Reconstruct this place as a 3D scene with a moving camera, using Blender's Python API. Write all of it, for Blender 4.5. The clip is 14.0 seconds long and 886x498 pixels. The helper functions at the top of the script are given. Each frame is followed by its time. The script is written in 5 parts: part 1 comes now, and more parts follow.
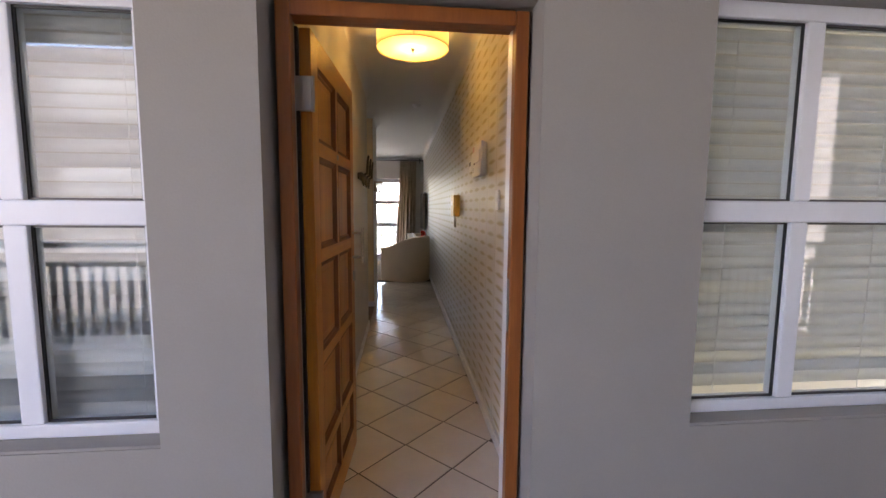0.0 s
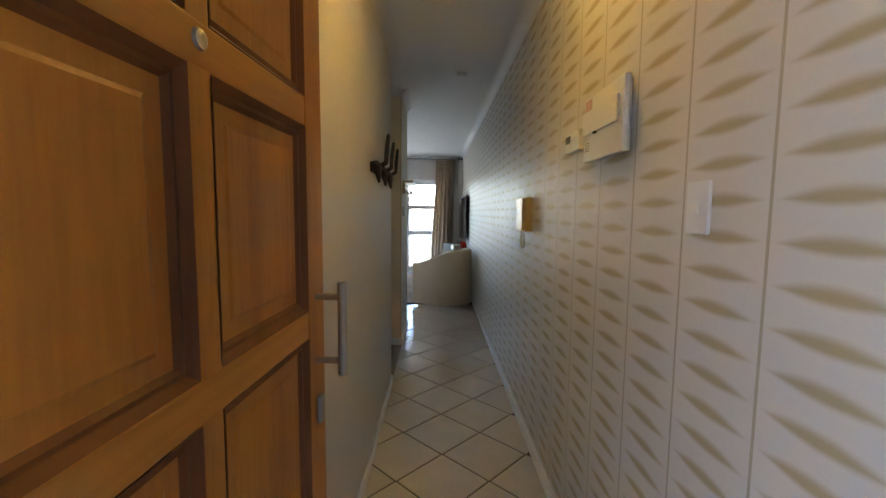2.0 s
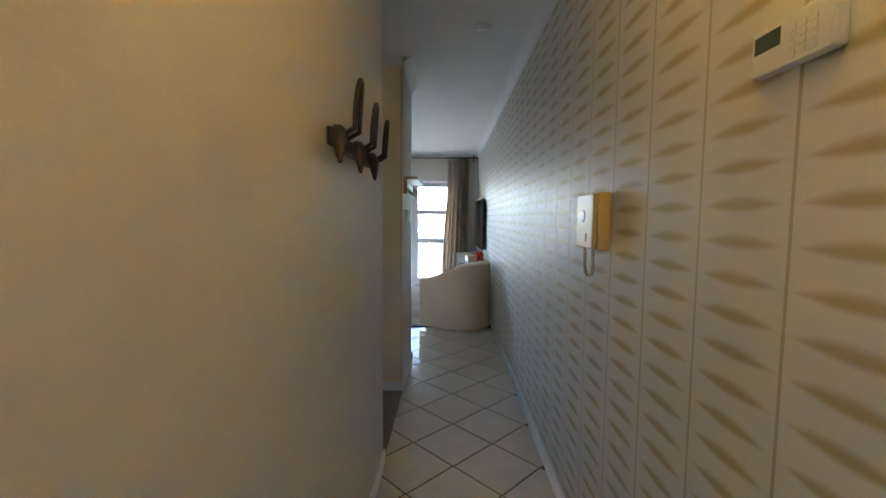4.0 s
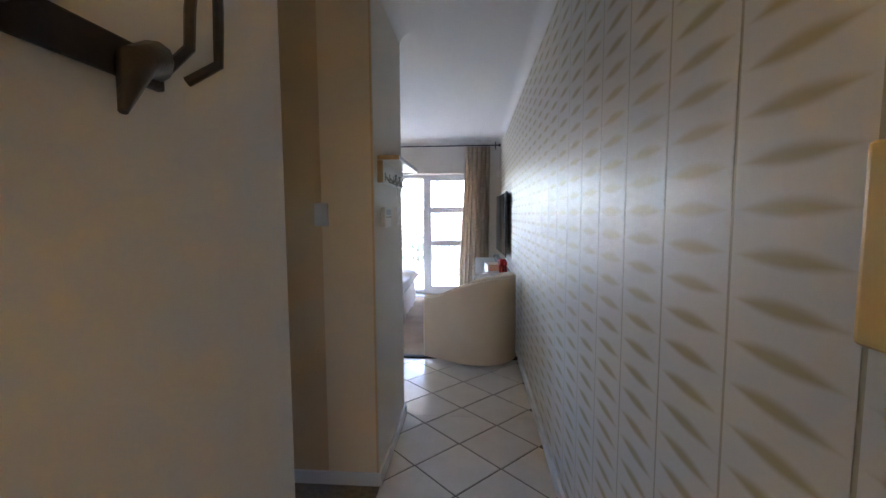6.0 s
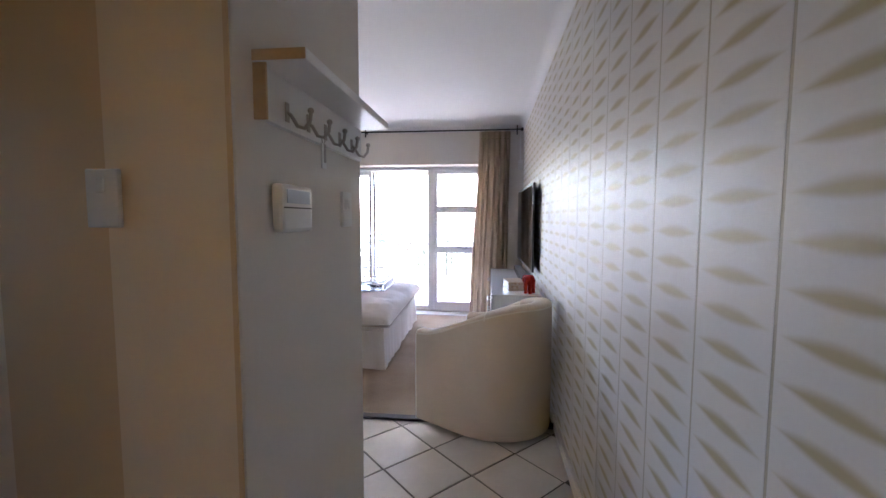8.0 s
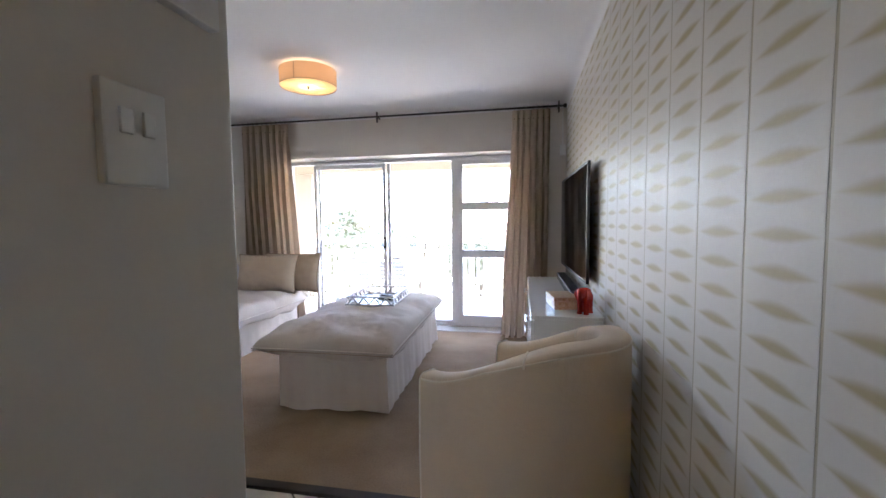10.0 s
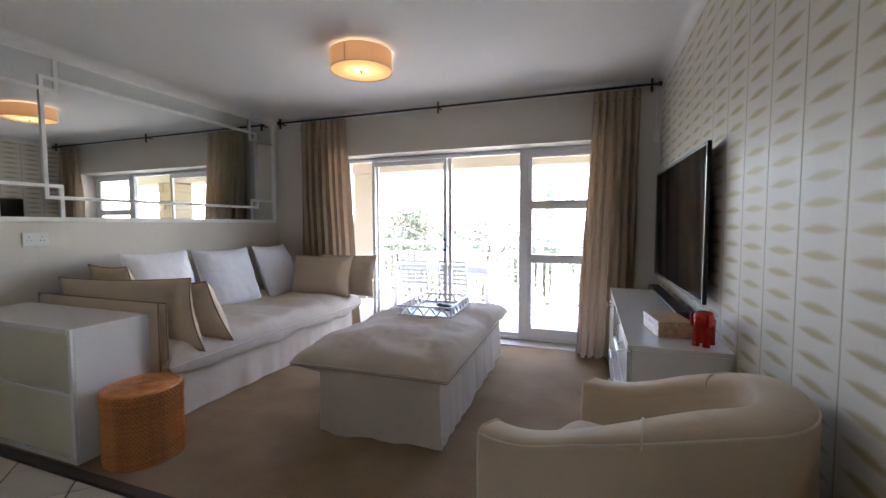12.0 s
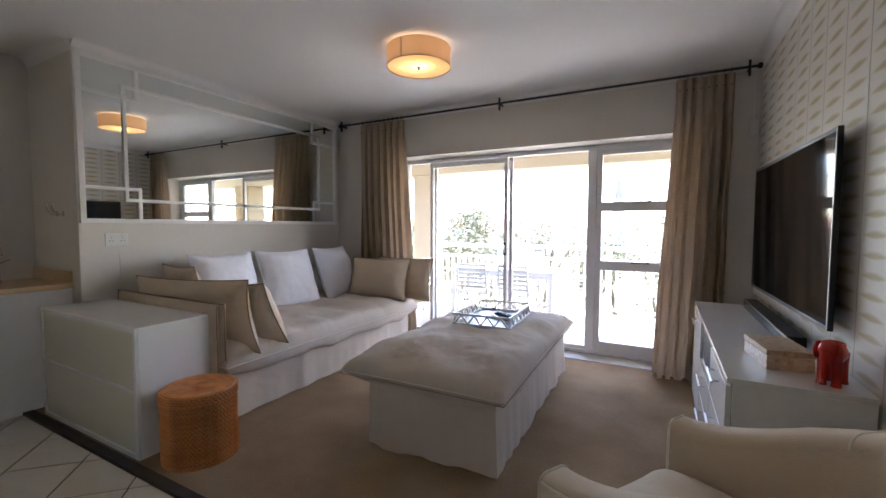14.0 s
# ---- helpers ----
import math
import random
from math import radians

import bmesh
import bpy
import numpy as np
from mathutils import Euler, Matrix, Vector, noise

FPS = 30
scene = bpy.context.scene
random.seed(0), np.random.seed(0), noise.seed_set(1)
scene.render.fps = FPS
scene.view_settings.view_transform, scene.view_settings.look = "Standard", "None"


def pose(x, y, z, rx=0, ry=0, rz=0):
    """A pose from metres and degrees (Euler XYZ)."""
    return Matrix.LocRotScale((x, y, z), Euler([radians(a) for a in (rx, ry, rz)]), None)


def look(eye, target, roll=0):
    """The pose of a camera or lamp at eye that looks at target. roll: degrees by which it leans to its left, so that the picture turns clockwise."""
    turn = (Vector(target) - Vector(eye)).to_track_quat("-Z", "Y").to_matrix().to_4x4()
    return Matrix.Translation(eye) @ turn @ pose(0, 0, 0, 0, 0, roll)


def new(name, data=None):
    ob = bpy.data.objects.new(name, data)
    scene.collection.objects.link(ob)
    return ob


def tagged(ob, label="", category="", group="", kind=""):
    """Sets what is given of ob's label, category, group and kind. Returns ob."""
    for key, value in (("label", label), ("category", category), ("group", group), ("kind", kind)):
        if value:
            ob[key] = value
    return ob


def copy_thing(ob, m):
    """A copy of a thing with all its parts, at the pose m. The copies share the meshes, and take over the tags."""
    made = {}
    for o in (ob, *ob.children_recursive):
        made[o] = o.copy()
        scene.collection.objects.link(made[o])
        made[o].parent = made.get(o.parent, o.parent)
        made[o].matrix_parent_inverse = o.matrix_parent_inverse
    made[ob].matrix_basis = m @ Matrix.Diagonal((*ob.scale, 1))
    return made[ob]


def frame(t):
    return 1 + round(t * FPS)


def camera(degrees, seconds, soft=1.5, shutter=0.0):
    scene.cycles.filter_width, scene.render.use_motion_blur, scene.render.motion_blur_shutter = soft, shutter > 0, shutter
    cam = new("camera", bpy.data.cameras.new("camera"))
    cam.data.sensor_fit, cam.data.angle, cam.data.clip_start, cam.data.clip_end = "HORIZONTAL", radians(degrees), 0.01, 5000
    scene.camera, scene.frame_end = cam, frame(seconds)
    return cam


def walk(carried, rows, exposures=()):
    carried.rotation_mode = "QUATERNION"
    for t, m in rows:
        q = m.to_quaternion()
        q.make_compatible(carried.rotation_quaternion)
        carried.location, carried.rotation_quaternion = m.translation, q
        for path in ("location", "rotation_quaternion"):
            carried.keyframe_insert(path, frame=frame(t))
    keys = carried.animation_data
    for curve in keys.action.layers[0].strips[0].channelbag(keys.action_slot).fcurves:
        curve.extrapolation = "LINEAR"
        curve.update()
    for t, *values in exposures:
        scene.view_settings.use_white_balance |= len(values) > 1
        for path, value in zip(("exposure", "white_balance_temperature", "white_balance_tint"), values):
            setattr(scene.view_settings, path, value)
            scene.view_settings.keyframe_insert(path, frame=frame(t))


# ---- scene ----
PATH = [
    (0, (-0.564, 1.678, 1.409), (-0.366, 3.658, 1.212), 0.45),
    (0.5, (-0.585, 2.07, 1.403), (-0.455, 4.056, 1.21), 0.45),
    (1, (-0.568, 2.482, 1.403), (-0.467, 4.47, 1.211), 0.45),
    (1.5, (-0.565, 2.846, 1.427), (-0.505, 4.836, 1.241), 0.45),
    (2, (-0.589, 3.162, 1.444), (-0.557, 5.154, 1.266), 0.55),
    (2.5, (-0.58, 3.414, 1.445), (-0.564, 5.406, 1.272), 0.65),
    (3, (-0.568, 3.658, 1.462), (-0.564, 5.651, 1.301), 0.35),
    (3.5, (-0.566, 3.915, 1.449), (-0.581, 5.909, 1.294), 0.55),
    (4, (-0.583, 4.203, 1.443), (-0.611, 6.197, 1.291), 0.45),
    (6.5, (-0.431, 5.791, 1.483), (-0.603, 7.776, 1.306), -0.15),
    (7, (-0.487, 6.14, 1.498), (-0.666, 8.123, 1.31), 0.15),
    (7.5, (-0.47, 6.468, 1.458), (-0.666, 8.451, 1.29), 0.45),
    (8, (-0.465, 6.78, 1.432), (-0.686, 8.762, 1.28), 0.15),
    (10.5, (-0.528, 7.901, 1.346), (-0.967, 9.848, 1.221), -0.35),
    (11, (-0.563, 8.034, 1.345), (-1.078, 9.962, 1.223), -0.15),
    (11.5, (-0.576, 8.133, 1.343), (-1.172, 10.039, 1.222), -0.25),
    (12, (-0.612, 8.228, 1.339), (-1.285, 10.107, 1.22), -0.15),
    (12.5, (-0.643, 8.306, 1.342), (-1.395, 10.156, 1.228), -0.05),
    (13, (-0.655, 8.362, 1.35), (-1.479, 10.181, 1.237), 0.05),
    (13.5, (-0.659, 8.396, 1.351), (-1.544, 10.186, 1.24), 0.05),
    (14, (-0.671, 8.427, 1.351), (-1.612, 10.188, 1.24), 0.15),
]
cam = camera(94.1, 14.0)
walk(cam, [(t, look(eye, target, roll)) for t, eye, target, roll in PATH],
     [(0.0, 4.25, 6500, 27), (1.0, 4.5, 6300, 23), (2.0, 4.62, 5500, 15), (4.0, 4.84, 5200, 14), (6.5, 5.1, 5400, 26), (8.0, 5.15, 5600, 30), (11.0, 4.4, 5900, 23), (14.0, 4.15, 6150, 25)])

# ---- light ----
world = bpy.data.worlds.new("world")
scene.world = world
world.use_nodes = True
wn = world.node_tree
sky = wn.nodes.new("ShaderNodeTexSky")
sky.sky_type = "NISHITA"
sky.sun_disc = False
sky.sun_elevation = radians(52)
sky.sun_rotation = radians(25)
wn.links.new(sky.outputs[0], wn.nodes["Background"].inputs[0])
wn.nodes["Background"].inputs[1].default_value = 0.15
sun = new("sun", bpy.data.lights.new("sun", "SUN"))
sun.data.energy, sun.data.angle, sun.data.color = 3.5, radians(0.5), (1.0, 0.95, 0.88)
sun.matrix_world = look((8, 24, 25), (0, 9, 0))
LAMP_HALL, LAMP_ROOM = 0.76, 0.15


def bulb(name, x, y, z, watts, tone):
    lamp = new(name, bpy.data.lights.new(name, "POINT"))
    lamp.data.energy, lamp.data.color, lamp.data.shadow_soft_size = watts, tone, 0.05
    lamp.location = (x, y, z)


bulb("hall_bulb", -0.487, 4.63, 2.585, LAMP_HALL, (1.0, 0.80, 0.27))
bulb("room_bulb", -2.34, 11.155, 2.62, LAMP_ROOM, (1.0, 0.80, 0.55))

# ---- materials ----


def material(name, a, b=None, rough=0.5, scale=6.0, fine=60.0, bump=0.1, metal=0.0, stretch=(1, 1, 1), spec=0.5, vary=0.0, sheen=0.0):
    """Two base colours mixed by broad and fine noise, with fine relief."""
    m = bpy.data.materials.new(name)
    m.use_nodes = True
    nt = m.node_tree
    bs = nt.nodes["Principled BSDF"]
    b = b or tuple(c * 0.88 for c in a)
    tc = nt.nodes.new("ShaderNodeTexCoord")
    mp = nt.nodes.new("ShaderNodeMapping")
    mp.inputs["Scale"].default_value = stretch
    nt.links.new(tc.outputs["Object"], mp.inputs[0])
    n1 = nt.nodes.new("ShaderNodeTexNoise")
    n1.inputs["Scale"].default_value, n1.inputs["Detail"].default_value = scale, 4
    n2 = nt.nodes.new("ShaderNodeTexNoise")
    n2.inputs["Scale"].default_value, n2.inputs["Detail"].default_value = fine, 3
    for n in (n1, n2):
        nt.links.new(mp.outputs[0], n.inputs["Vector"])
    add = nt.nodes.new("ShaderNodeMath")
    add.operation = "MULTIPLY_ADD"
    add.inputs[1].default_value = 0.35
    nt.links.new(n2.outputs[0], add.inputs[0])
    nt.links.new(n1.outputs[0], add.inputs[2])
    last = add
    if vary:
        info = nt.nodes.new("ShaderNodeObjectInfo")
        ad2 = nt.nodes.new("ShaderNodeMath")
        ad2.operation = "MULTIPLY_ADD"
        ad2.inputs[1].default_value = vary
        nt.links.new(info.outputs["Random"], ad2.inputs[0])
        nt.links.new(add.outputs[0], ad2.inputs[2])
        last = ad2
    ramp = nt.nodes.new("ShaderNodeMapRange")
    ramp.inputs[1].default_value, ramp.inputs[2].default_value = 0.4, 0.95
    nt.links.new(last.outputs[0], ramp.inputs[0])
    mix = nt.nodes.new("ShaderNodeMix")
    mix.data_type = "RGBA"
    mix.inputs[6].default_value, mix.inputs[7].default_value = (*a, 1), (*b, 1)
    nt.links.new(ramp.outputs[0], mix.inputs[0])
    nt.links.new(mix.outputs[2], bs.inputs["Base Color"])
    bs.inputs["Roughness"].default_value = rough
    bs.inputs["Metallic"].default_value = metal
    bs.inputs["Specular IOR Level"].default_value = spec
    if sheen:
        bs.inputs["Sheen Weight"].default_value = sheen
    if bump:
        bp = nt.nodes.new("ShaderNodeBump")
        bp.inputs["Strength"].default_value, bp.inputs["Distance"].default_value = bump, 0.004
        nt.links.new(n2.outputs[0], bp.inputs["Height"])
        nt.links.new(bp.outputs[0], bs.inputs["Normal"])
    return m


def wood(name, a, b, rough=0.35, axis=2, rings=9.0):
    m = material(name, a, b, rough, 1.0, 1.0, 0.0)
    nt = m.node_tree
    mp = next(n for n in nt.nodes if n.type == "MAPPING")
    st = [rings, rings, rings]
    st[axis] = 0.7
    mp.inputs["Scale"].default_value = st
    tex = [n for n in nt.nodes if n.type == "TEX_NOISE"]
    tex[0].inputs["Scale"].default_value = 1.2
    tex[0].inputs["Distortion"].default_value = 0.8
    tex[1].inputs["Scale"].default_value = 14.0
    info = nt.nodes.new("ShaderNodeObjectInfo")
    off = nt.nodes.new("ShaderNodeVectorMath")
    off.operation = "SCALE"
    off.inputs[0].default_value = (31, 17, 23)
    nt.links.new(info.outputs["Random"], off.inputs["Scale"])
    nt.links.new(off.outputs[0], mp.inputs["Location"])
    return m


def glass(name):
    """Thin window glass: clear, with a mirror gloss that grows towards grazing angles."""
    m = bpy.data.materials.new(name)
    m.use_nodes = True
    nt = m.node_tree
    nt.nodes.remove(nt.nodes["Principled BSDF"])
    clear = nt.nodes.new("ShaderNodeBsdfTransparent")
    clear.inputs[0].default_value = (0.93, 0.95, 0.94, 1)
    gloss = nt.nodes.new("ShaderNodeBsdfGlossy")
    gloss.inputs["Roughness"].default_value = 0.01
    face = nt.nodes.new("ShaderNodeLayerWeight")
    face.inputs[0].default_value = 0.5
    steep = nt.nodes.new("ShaderNodeMath")
    steep.operation = "POWER"
    steep.inputs[1].default_value = 4.5
    nt.links.new(face.outputs["Facing"], steep.inputs[0])
    fres = nt.nodes.new("ShaderNodeMath")
    fres.operation = "MULTIPLY_ADD"
    fres.inputs[1].default_value, fres.inputs[2].default_value = 0.9, 0.045
    nt.links.new(steep.outputs[0], fres.inputs[0])
    mx = nt.nodes.new("ShaderNodeMixShader")
    nt.links.new(fres.outputs[0], mx.inputs[0])
    nt.links.new(clear.outputs[0], mx.inputs[1])
    nt.links.new(gloss.outputs[0], mx.inputs[2])
    nt.links.new(mx.outputs[0], nt.nodes["Material Output"].inputs[0])
    return m


def fabric(name, a, b, weave=900.0, rough=0.9):
    """Woven cloth: broad shade changes and a fine crossed weave."""
    m = material(name, a, b, rough, 3.0, 220.0, 0.25, sheen=0.15, spec=0.2)
    nt = m.node_tree
    old = next(n for n in nt.nodes if n.type == "BUMP")
    wr = nt.nodes.new("ShaderNodeTexNoise")
    wr.inputs["Scale"].default_value, wr.inputs["Detail"].default_value, wr.inputs["Distortion"].default_value = 5.5, 3.0, 0.8
    tc = next(n for n in nt.nodes if n.type == "TEX_COORD")
    nt.links.new(tc.outputs["Object"], wr.inputs["Vector"])
    b2 = nt.nodes.new("ShaderNodeBump")
    b2.inputs["Strength"].default_value, b2.inputs["Distance"].default_value = 0.35, 0.02
    nt.links.new(wr.outputs[0], b2.inputs["Height"])
    nt.links.new(b2.outputs[0], old.inputs["Normal"])
    return m


def translucent(name, a, amount=0.6):
    m = bpy.data.materials.new(name)
    m.use_nodes = True
    nt = m.node_tree
    out = nt.nodes["Material Output"]
    bs = nt.nodes["Principled BSDF"]
    bs.inputs["Base Color"].default_value = (*a, 1)
    bs.inputs["Roughness"].default_value = 0.9
    tr = nt.nodes.new("ShaderNodeBsdfTranslucent")
    tr.inputs[0].default_value = (*a, 1)
    wv = nt.nodes.new("ShaderNodeTexNoise")
    wv.inputs["Scale"].default_value = 180
    bp = nt.nodes.new("ShaderNodeBump")
    bp.inputs["Strength"].default_value, bp.inputs["Distance"].default_value = 0.2, 0.002
    nt.links.new(wv.outputs[0], bp.inputs["Height"])
    nt.links.new(bp.outputs[0], bs.inputs["Normal"])
    mx = nt.nodes.new("ShaderNodeMixShader")
    mx.inputs[0].default_value = amount
    nt.links.new(bs.outputs[0], mx.inputs[1])
    nt.links.new(tr.outputs[0], mx.inputs[2])
    nt.links.new(mx.outputs[0], out.inputs[0])
    return m


M_WALL = material("cream_paint", (0.73, 0.685, 0.615), (0.69, 0.645, 0.58), 0.5, 1.5, 90, 0.06)
M_EXT = material("exterior_plaster", (0.375, 0.352, 0.318), (0.335, 0.315, 0.285), 0.85, 2.0, 140, 0.2)
M_CEIL = material("ceiling_paint", (0.82, 0.81, 0.795), (0.79, 0.78, 0.765), 0.8, 1.0, 70, 0.04)
M_WHITE = material("white_paint", (0.84, 0.83, 0.81), (0.80, 0.79, 0.77), 0.3, 3, 80, 0.04)
M_PANEL = material("white_wall_panel", (0.70, 0.67, 0.61), (0.66, 0.63, 0.57), 0.47, 2.0, 60, 0.05, vary=0.1, spec=0.32)
M_JOINT = material("khaki_joint", (0.43, 0.38, 0.27), (0.48, 0.43, 0.31), 0.5, 9.0, 60, 0.05)
M_TILE = material("glazed_floor_tile", (0.74, 0.68, 0.60), (0.66, 0.60, 0.52), 0.16, 5.0, 30, 0.04, vary=0.2)
M_GROUT = material("dark_grout", (0.10, 0.085, 0.07), (0.16, 0.13, 0.11), 0.9, 20, 120, 0.3)
M_CARPET = material("beige_carpet", (0.215, 0.145, 0.085), (0.385, 0.285, 0.185), 0.97, 2.0, 95, 1.0, spec=0.1)
M_STRIP = material("dark_carpet_binding", (0.035, 0.026, 0.022), (0.06, 0.045, 0.036), 0.7, 10, 120, 0.3)
M_DOOR = wood("varnished_pine", (0.60, 0.245, 0.017), (0.33, 0.105, 0.008), 0.36, 2)
M_DOORH = wood("varnished_pine_rail", (0.61, 0.255, 0.019), (0.41, 0.145, 0.011), 0.36, 0)
M_FRAME = wood("red_brown_varnished_wood", (0.36, 0.12, 0.025), (0.21, 0.06, 0.013), 0.35, 2)
M_GROOVE = wood("varnished_pine_moulding", (0.24, 0.08, 0.008), (0.14, 0.042, 0.004), 0.55, 2)
M_STEEL = material("brushed_steel", (0.48, 0.44, 0.40), (0.38, 0.35, 0.32), 0.35, 4, 300, 0.05, metal=1.0)
M_IRON = material("black_iron", (0.018, 0.016, 0.015), (0.03, 0.026, 0.024), 0.5, 20, 120, 0.2)
M_BRONZE = material("dark_bronze", (0.035, 0.022, 0.014), (0.06, 0.038, 0.024), 0.45, 20, 120, 0.3, metal=0.3)
M_ALU = material("white_powder_coat", (0.82, 0.83, 0.86), (0.78, 0.79, 0.82), 0.35, 5, 120, 0.02)
M_PVC = material("white_window_plastic", (0.80, 0.82, 0.86), (0.76, 0.78, 0.82), 0.3, 3, 90, 0.02)
M_GLASS = glass("clear_glass")
M_BLIND = material("white_blind_slat", (0.86, 0.85, 0.84), (0.82, 0.81, 0.80), 0.45, 5, 60, 0.02)
M_PLASTIC = material("white_plastic", (0.78, 0.77, 0.74), (0.74, 0.73, 0.70), 0.35, 5, 90, 0.02)
M_YELLOW = material("yellowed_plastic", (0.70, 0.50, 0.17), (0.62, 0.43, 0.14), 0.35, 8, 90, 0.03)
M_CORD = material("cream_cord", (0.72, 0.60, 0.36), (0.66, 0.54, 0.30), 0.5, 8, 90, 0.03)
M_GREYSCREEN = material("grey_display", (0.10, 0.11, 0.10), (0.13, 0.14, 0.13), 0.2, 8, 90, 0)
M_BLUEGREY = material("pale_blue_display", (0.42, 0.46, 0.55), (0.36, 0.40, 0.48), 0.3, 8, 90, 0)
M_PINK = material("pink_print", (0.65, 0.42, 0.40), (0.6, 0.38, 0.36), 0.5, 8, 90, 0)
M_LINEN = fabric("cream_linen", (0.61, 0.53, 0.45), (0.56, 0.48, 0.405))
# Side unit fronts: cream tint stands for reflections in the white lacquer.
M_LACQ_REFL = material("lacquer_with_reflection_tint", (0.60, 0.565, 0.42), (0.54, 0.51, 0.40), 0.28, 1.6, 60, 0.02)
M_LINENW = fabric("white_linen", (0.90, 0.90, 0.97), (0.87, 0.87, 0.94))
M_TAN = fabric("tan_linen", (0.62, 0.50, 0.375), (0.55, 0.44, 0.33))
M_TANPIPE = fabric("brown_piping", (0.30, 0.22, 0.15), (0.25, 0.18, 0.12))
M_CURTAIN = translucent("beige_curtain_cloth", (0.60, 0.485, 0.37), 0.08)
M_CHAIR = fabric("cream_armchair_cloth", (0.66, 0.53, 0.39), (0.58, 0.465, 0.34))
M_PIPE = fabric("pale_piping", (0.74, 0.66, 0.54), (0.68, 0.60, 0.48))
M_LACQ = material("white_lacquer", (0.78, 0.77, 0.75), (0.74, 0.73, 0.71), 0.22, 2, 80, 0.02)
# Near-black for small dark parts, and for shade in the cabinet's open slot.
M_DARK = material("dark_parts_and_gap_shade", (0.05, 0.045, 0.04), (0.07, 0.06, 0.05), 0.8, 8, 80, 0.1)
M_TV = material("black_glass_screen", (0.003, 0.003, 0.004), (0.005, 0.005, 0.006), 0.06, 2, 60, 0, spec=0.12)
M_BLACK = material("black_plastic", (0.012, 0.012, 0.013), (0.02, 0.02, 0.021), 0.35, 8, 90, 0.05)
M_RATTAN = material("orange_brown_rattan", (0.86, 0.38, 0.11), (0.50, 0.16, 0.038), 0.36, 14, 170, 0.9, vary=0.15)
M_RED = material("red_lacquer", (0.62, 0.035, 0.012), (0.45, 0.02, 0.008), 0.22, 14, 60, 0.05)
M_BOXW = material("mottled_bone_veneer", (0.72, 0.62, 0.47), (0.46, 0.28, 0.13), 0.35, 48, 90, 0.1)
M_WORKTOP = wood("pale_timber_worktop", (0.60, 0.42, 0.24), (0.50, 0.33, 0.17), 0.35, 1)
M_SHADE = translucent("amber_fabric_shade", (0.85, 0.70, 0.52), 0.45)
M_DIFF = translucent("cream_diffuser", (0.95, 0.84, 0.60), 0.65)
M_PEBBLE = material("brown_stone_floor", (0.16, 0.12, 0.085), (0.30, 0.24, 0.18), 0.6, 40, 120, 0.6)
M_STONE = material("sandstone_block", (0.48, 0.38, 0.24), (0.34, 0.26, 0.16), 0.9, 6, 60, 0.8, vary=0.4)
M_DECK = material("pale_balcony_tile", (0.40, 0.375, 0.335), (0.35, 0.325, 0.29), 0.5, 3, 60, 0.1)
M_BALC = material("cream_balcony_paint", (0.52, 0.45, 0.35), (0.47, 0.41, 0.32), 0.7, 2, 70, 0.1)
M_TRAY = material("pale_grey_tray_base", (0.68, 0.68, 0.66), (0.63, 0.63, 0.61), 0.25, 4, 60, 0)
M_PATIO = material("chalky_white_paint", (0.80, 0.80, 0.79), (0.75, 0.75, 0.74), 0.6, 4, 60, 0.1)
M_BARK = material("grey_bark", (0.10, 0.08, 0.06), (0.16, 0.13, 0.10), 0.95, 12, 60, 0.8)
M_LEAF = material("green_leaf", (0.075, 0.09, 0.04), (0.12, 0.125, 0.065), 0.6, 3, 30, 0.1, vary=0.5)
M_GROUND = material("dry_grass_ground", (0.12, 0.12, 0.06), (0.18, 0.16, 0.09), 0.95, 0.4, 6, 0.4)
M_SLATE = material("grey_slate", (0.20, 0.18, 0.17), (0.25, 0.23, 0.21), 0.8, 1, 10, 0.2)
M_ROOF = material("faded_roof", (0.30, 0.16, 0.11), (0.36, 0.22, 0.16), 0.9, 2, 20, 0.2)


def mirror_material():
    m = bpy.data.materials.new("silvered_mirror")
    m.use_nodes = True
    bs = m.node_tree.nodes["Principled BSDF"]
    bs.inputs["Base Color"].default_value = (0.80, 0.83, 0.81, 1)
    bs.inputs["Metallic"].default_value = 1.0
    bs.inputs["Roughness"].default_value = 0.015
    return m


M_MIRROR = mirror_material()


